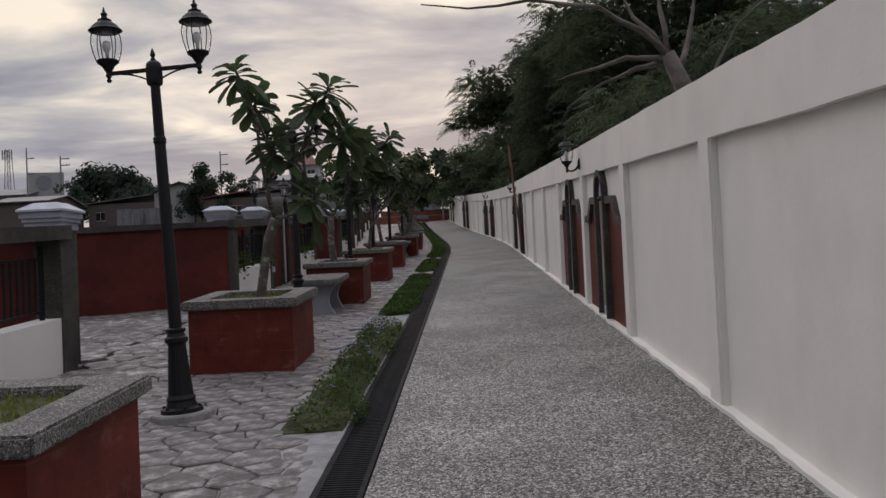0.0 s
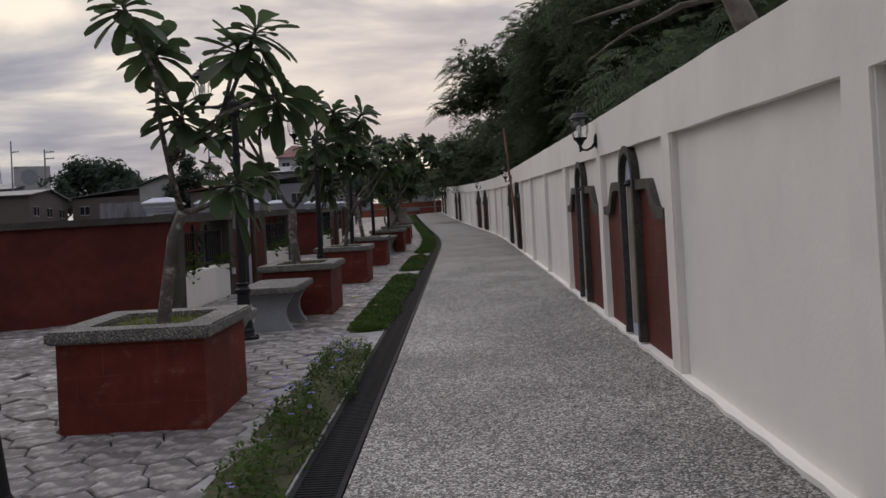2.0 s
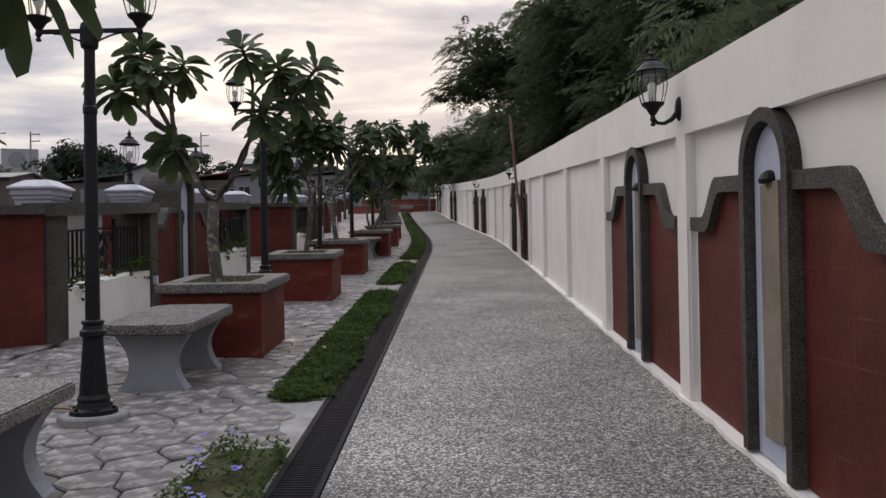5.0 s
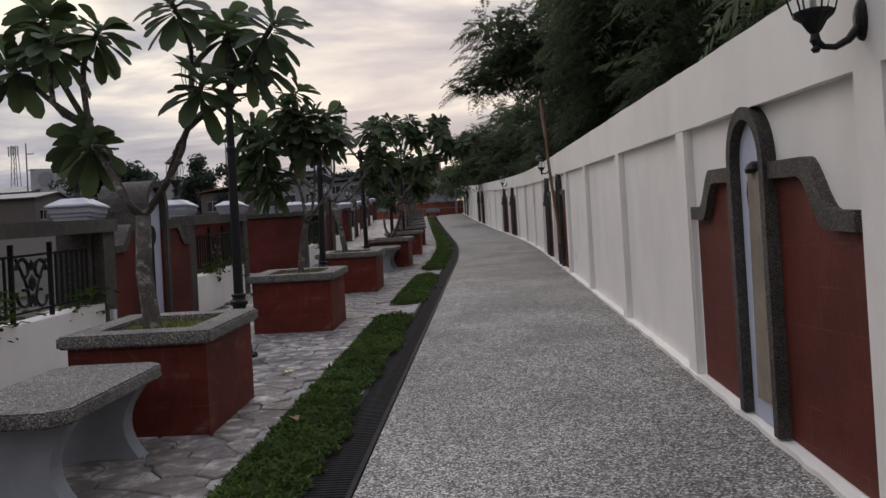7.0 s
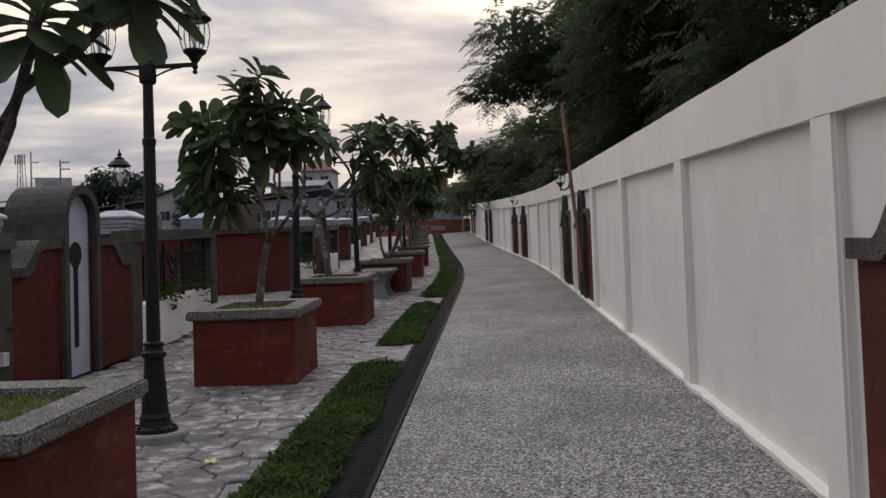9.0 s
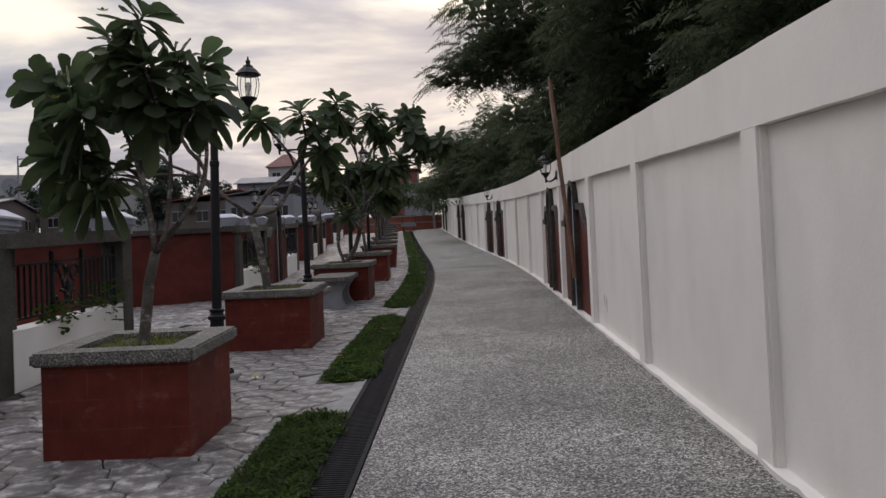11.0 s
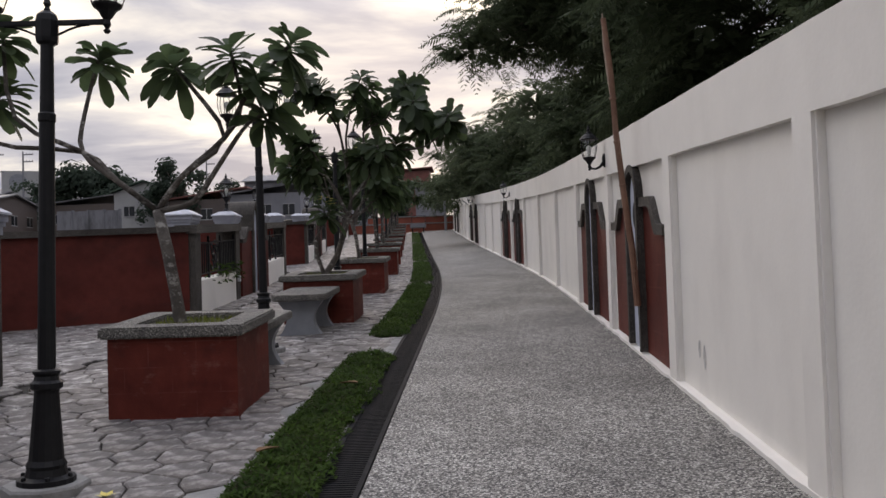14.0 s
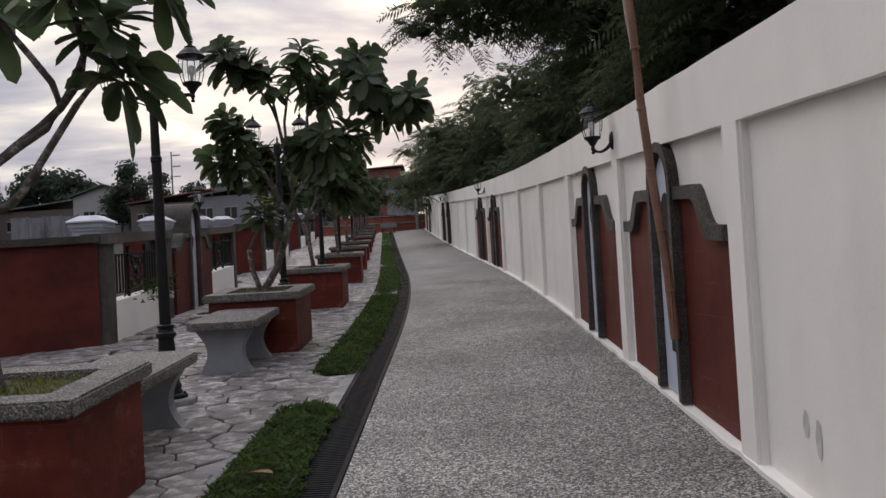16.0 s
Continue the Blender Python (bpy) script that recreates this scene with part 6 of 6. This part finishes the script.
def ground_cover(name, label, y0, y1, density, height, seed, flowers=0, loose=0.0):
    rnd = random.Random(seed)
    verts, faces = [], []
    top = tagged(new(name, None), label, "ground cover", kind="stuff")
    n = int((y1 - y0) * 0.46 * density)
    for _ in range(n):
        y = rnd.uniform(y0, y1)
        u = rnd.uniform(-1, 1)
        wob = 0.06 * noise.noise((0.9 * y, 3.1 + seed, 0)) + 0.05 * noise.noise((4.0 * y, seed, 1)) + 0.03 * noise.noise((13.0 * y, seed, 2))
        end = min(1.0, (y - y0) / 0.22 + 0.3, (y1 - y) / 0.22 + 0.3)
        x = -1.12 + wob + u * (0.262 + wob * 0.6) * end
        clump = noise.noise((x * 5, y * 5, seed))
        if loose and clump < loose - 0.45 + rnd.uniform(-0.15, 0.15):
            continue
        mound = height * (1 - 0.55 * u * u) * (0.75 + 0.5 * clump) * end
        z = max(0.0, mound) * rnd.uniform(0.15, 1.0)
        p = spot(x, y, z)
        a = rnd.uniform(0, 6.283)
        l, w = rnd.uniform(0.016, 0.038), rnd.uniform(0.007, 0.012)
        d = Vector((math.cos(a), math.sin(a), rnd.uniform(-0.3, 0.9)))
        s = Vector((-math.sin(a), math.cos(a), rnd.uniform(-0.3, 0.3)))
        k = len(verts)
        verts.extend((tuple(p - d * l * 0.5), tuple(p + s * w), tuple(p + d * l), tuple(p - s * w)))
        faces.append((k, k + 1, k + 2, k + 3))
    ob = new("foliage", raw_mesh("foliage", verts, faces, M_GRASS))
    ob.parent = top
    tagged(ob, kind="stuff")
    bm = strip(bmesh.new(), -1.40, -0.93, -0.006, 0.010, y0 + 0.03, y1 - 0.03, 0.5, 0.05)
    part("soil", bm, M_SOIL, top, "dark damp soil")
    if flowers:
        fv, ff = [], []
        for i in range(flowers):
            y = y0 + 0.2 + (y1 - y0 - 0.4) * rnd.random() ** 1.0
            c = spot(-1.15 + rnd.uniform(-0.2, 0.2), y, height * rnd.uniform(0.8, 1.25))
            for j in range(rnd.randint(2, 5)):
                flower_geometry(fv, ff, c + Vector((rnd.uniform(-0.03, 0.03), rnd.uniform(-0.03, 0.03), rnd.uniform(-0.01, 0.02))), 0.016, rnd)
        ob = new("blossom", raw_mesh("blossom", fv, ff, M_PETAL))
        ob.parent = top
        tagged(ob, "small blue-violet blossoms", kind="stuff")


ground_cover("flowering_strip", "straggling green strip with blue-violet flowers beside the drain", 5.75, 11.1, 3600, 0.22, 1, 30, 0.44)
STRIPS = ((12.25, 19.75, 5200), (21.0, 26.05, 5200), (27.35, 35.6, 4200), (36.2, 44.5, 2600), (45.2, 60.0, 1800), (61.0, 76.0, 1200))
for _k, (_a, _b, _d) in enumerate(STRIPS):
    ground_cover("ground_cover_strip", "dense low green ground cover beside the drain", _a, _b, _d, 0.10, 10 + _k)


# ---- small things ----
def small_things():
    # boards propped in two of the blind doors
    for i, y in enumerate(ARCH_ROWS[:2]):
        bm = box(bmesh.new(), -0.12, 0.12, 0.0, 0.02, 0.13, 1.425, 0.003)
        ob = tagged(new("board", mesh_of("board", lean_x(bm, 0.0), M_BOARD)), "weathered brown board propped in the blue-grey arch", "board", "propped boards")
        ob.matrix_world = pose(WX + 0.036, y - 0.03, wall_z(y - 0.03) + 0.045, 0, 0, 90) @ pose(0, 0, 0, 0.35, (1.5, -1.0, 1.2)[i], 0)
        # a black knob is added for the dark spot at each niche's head
        knob = tagged(new("black_knob", mesh_of("black_knob", lathe(bmesh.new(), [(0.05, 0.0), (0.055, 0.02), (0.04, 0.05), (0.015, 0.065)], 12), M_IRON)), "small black knob on top of a board", "fitting")
        knob.matrix_world = Matrix.Translation((WX + 0.030, y - 0.03 + (0.035, -0.024, 0.03)[i], wall_z(y) + 1.463))
    # the long pole leaning on the wall
    a, b = Vector((1.612, 24.86, grade(1.612, 24.86) + 0.50)), Vector((1.375, 24.79, 5.05))
    pts = [a.lerp(b, t) + Vector((0.012 * math.sin(9 * t), 0, 0)) for t in (0, 0.2, 0.4, 0.6, 0.8, 1)]
    pts[-1] = b
    stick = tagged(new("bamboo_pole", None), "long reddish-brown bamboo pole leaning against the white wall", "pole")
    part("cane", tube(bmesh.new(), pts, [0.034, 0.033, 0.031, 0.03, 0.028, 0.026], 9), M_CANE, stick)
    d = (b - a).normalized()
    for t in (0.12, 0.27, 0.42, 0.57, 0.72):
        c = a.lerp(b, t) + Vector((0.012 * math.sin(9 * t), 0, 0))
        part("node", tube(bmesh.new(), [c - d * 0.012, c, c + d * 0.012], [0.032, 0.036, 0.032], 9), M_CANE, stick)
    side = d.cross(Vector((1, 0, 0))).normalized()
    part("split_sheath", tube(bmesh.new(), [a.lerp(b, 0.66) + side * 0.024, a.lerp(b, 0.80) + side * 0.034, a.lerp(b, 0.92) + side * 0.04, a.lerp(b, 1.02) + side * 0.03], [0.012, 0.028, 0.030, 0.006], 7), M_SHEATH, stick, "pale split sheath")
    # damp marks on the wall
    for y, h, s in ((23.03, 0.37, 0.85), (22.90, 0.33, 1.15)):
        bm = bmesh.new()
        bmesh.ops.create_circle(bm, cap_ends=True, segments=18, radius=0.042, matrix=pose(0, 0, 0, 0, 90, 0))
        for v in bm.verts:
            v.co.z *= 1.9 * s
            v.co.y *= 0.72 + 0.22 * noise.noise(v.co * 30)
        ob = tagged(new("damp_mark", mesh_of("damp_mark", bm, M_DAMP)), "grey damp mark on the white wall", "stain", kind="structure")
        ob.matrix_world = Matrix.Translation((WX + 0.057, y, wall_z(y) + h))
    # small white outlet boxes on the parapet's arches
    for o in (0, 15.5, 31.0):
        y = 2.50 + o
        ob = tagged(new("outlet_box", mesh_of("outlet_box", box(bmesh.new(), -0.03, 0.03, -0.045, 0.045, -0.06, 0.06, 0.006), M_CAP)), "small white outlet box on the parapet arch", "outlet box", "outlet boxes")
        ob.matrix_world = parapet_m(y, 0.17) @ Matrix.Translation((0, 0, 0.42))
    # fallen blossoms and leaves on the paving
    rnd = random.Random(8)
    for x, y in ((-2.05, 21.35), (-1.75, 16.1), (-3.2, 12.0)):
        fv, ff = [], []
        flower_geometry(fv, ff, Vector((0, 0, 0.006)), 0.055, rnd)
        ob = tagged(new("fallen_blossom", raw_mesh("fallen_blossom", fv, ff, M_BLOOM)), "yellow fallen blossom lying on the paving", "blossom", "fallen blossoms")
        ob.matrix_world = Matrix.Translation(spot(x, y, -0.004))
    for i, (x, y) in enumerate(((-2.9, 12.05), (-1.16, 13.9), (-1.2, 21.9), (-1.15, 23.9))):
        fv, ff = [], []
        add_leaf(fv, ff, Vector((0, 0, 0.02)), Vector((math.cos(i * 2), math.sin(i * 2), 0.05)), Vector((0, 0, 1)), 0.17, 0.035, 0.01)
        ob = tagged(new("fallen_leaf", raw_mesh("fallen_leaf", fv, ff, M_DRYLEAF)), "dry brown fallen leaf on the ground", "leaf", "fallen leaves")
        ob.matrix_world = Matrix.Translation(spot(x, y, 0.0 if x < -2 else 0.09))
    # trailing vines on the low white walls
    for i, y0 in enumerate((15.4, 17.2, 21.9, 23.2, 32.0, 32.9)):
        rnd = random.Random(700 + i)
        fv, ff = [], []
        top = tagged(new("trailing_vine", None), "trailing green vine spilling over the low white wall", "vine", "trailing vines")
        for _ in range(130):
            u = rnd.random()
            y = y0 + rnd.gauss(0.45, 0.28)
            p = spot(parapet_x(y) + rnd.uniform(-0.1, 0.18), y, 0.57 + rnd.uniform(-0.12, 0.22) * (1 if i % 3 else 1.6))
            a = rnd.uniform(0, 6.28)
            add_leaf(fv, ff, p, Vector((math.cos(a), math.sin(a), rnd.uniform(-0.6, 0.4))), Vector((0, 0, 1)), rnd.uniform(0.06, 0.11), rnd.uniform(0.02, 0.032), 0.02)
        ob = new("foliage", raw_mesh("foliage", fv, ff, M_GRASS))
        ob.parent = top
        pts = [spot(parapet_x(y0) + 0.13, y0 + 0.15 * k, 0.575 + 0.03 * (k % 2)) for k in range(7)]
        part("stem", tube(bmesh.new(), pts, 0.006, 5), M_TBARK, top)


M_CANE = surface("brown_bamboo", [(0.3, rgb(0.19, 0.09, 0.055)), (0.7, rgb(0.30, 0.16, 0.10))], 9.0, 0.55, 0.2, 40.0, 0.3, 2.0)
M_SHEATH = surface("pale_bamboo_sheath", [(0.3, rgb(0.34, 0.25, 0.18)), (0.7, rgb(0.46, 0.36, 0.28))], 9.0, 0.7, 0.2, 40.0)
M_DAMP = surface("damp_plaster", [(0.3, rgb(0.46, 0.44, 0.42)), (0.7, rgb(0.64, 0.62, 0.59))], 14.0, 0.8, 0.1, 50.0)
M_DRYLEAF = surface("dry_leaf", [(0.3, rgb(0.16, 0.08, 0.03)), (0.7, rgb(0.28, 0.16, 0.07))], 14.0, 0.7, 0.1, 50.0)
small_things()


# ---- paving stones, each its own where the walk passes near ----
def lay_stones():
    paving = tagged(new("pavement_stones", None), "irregular grey stamped paving stones with dark joints", "paving", kind="structure")
    rnd = random.Random(21)
    near, rest_v, rest_f = 0, [], []
    planted = [(5.75, 11.15)] + [(a, b) for a, b, d in STRIPS]
    for cx, cy, poly in paving_cells(-4.3, -1.0, 3.0, 42.0, 0.315):
        if cx > -1.42 and any(a - 0.05 < cy < b + 0.05 for a, b in planted):
            continue
        v, f = stone_geometry(cx, cy, poly, rnd)
        if near < 300 and -3.1 < cx and (5.2 < cy < 12.2 or 19.9 < cy < 25.0):
            c = spot(cx, cy)
            me = raw_mesh("paving_stone", [tuple(spot(x, y, z) - c) for x, y, z in v], f, M_STONE)
            ob = new("paving_stone", me)
            ob.location = c
            ob.parent = paving
            near += 1
        else:
            k = len(rest_v)
            rest_v.extend(tuple(spot(x, y, z)) for x, y, z in v)
            rest_f.extend(tuple(i + k for i in face) for face in f)
    for x0, x1, y0, y1 in ((-7.8, -4.3, 7.0, 15.4), (-7.8, -4.3, 22.5, 31.5), (-5.2, -4.3, 31.5, 42.0), (-5.8, -1.0, 42.0, 76.0)):
        for cx, cy, poly in paving_cells(x0, x1, y0, y1, 0.40):
            v, f = stone_geometry(cx, cy, poly, rnd)
            k = len(rest_v)
            rest_v.extend(tuple(spot(x, y, z)) for x, y, z in v)
            rest_f.extend(tuple(i + k for i in face) for face in f)
    ob = new("further_stones", raw_mesh("further_stones", rest_v, rest_f, M_STONE_FAR))
    ob.parent = paving
    tagged(ob, kind="stuff")


lay_stones()
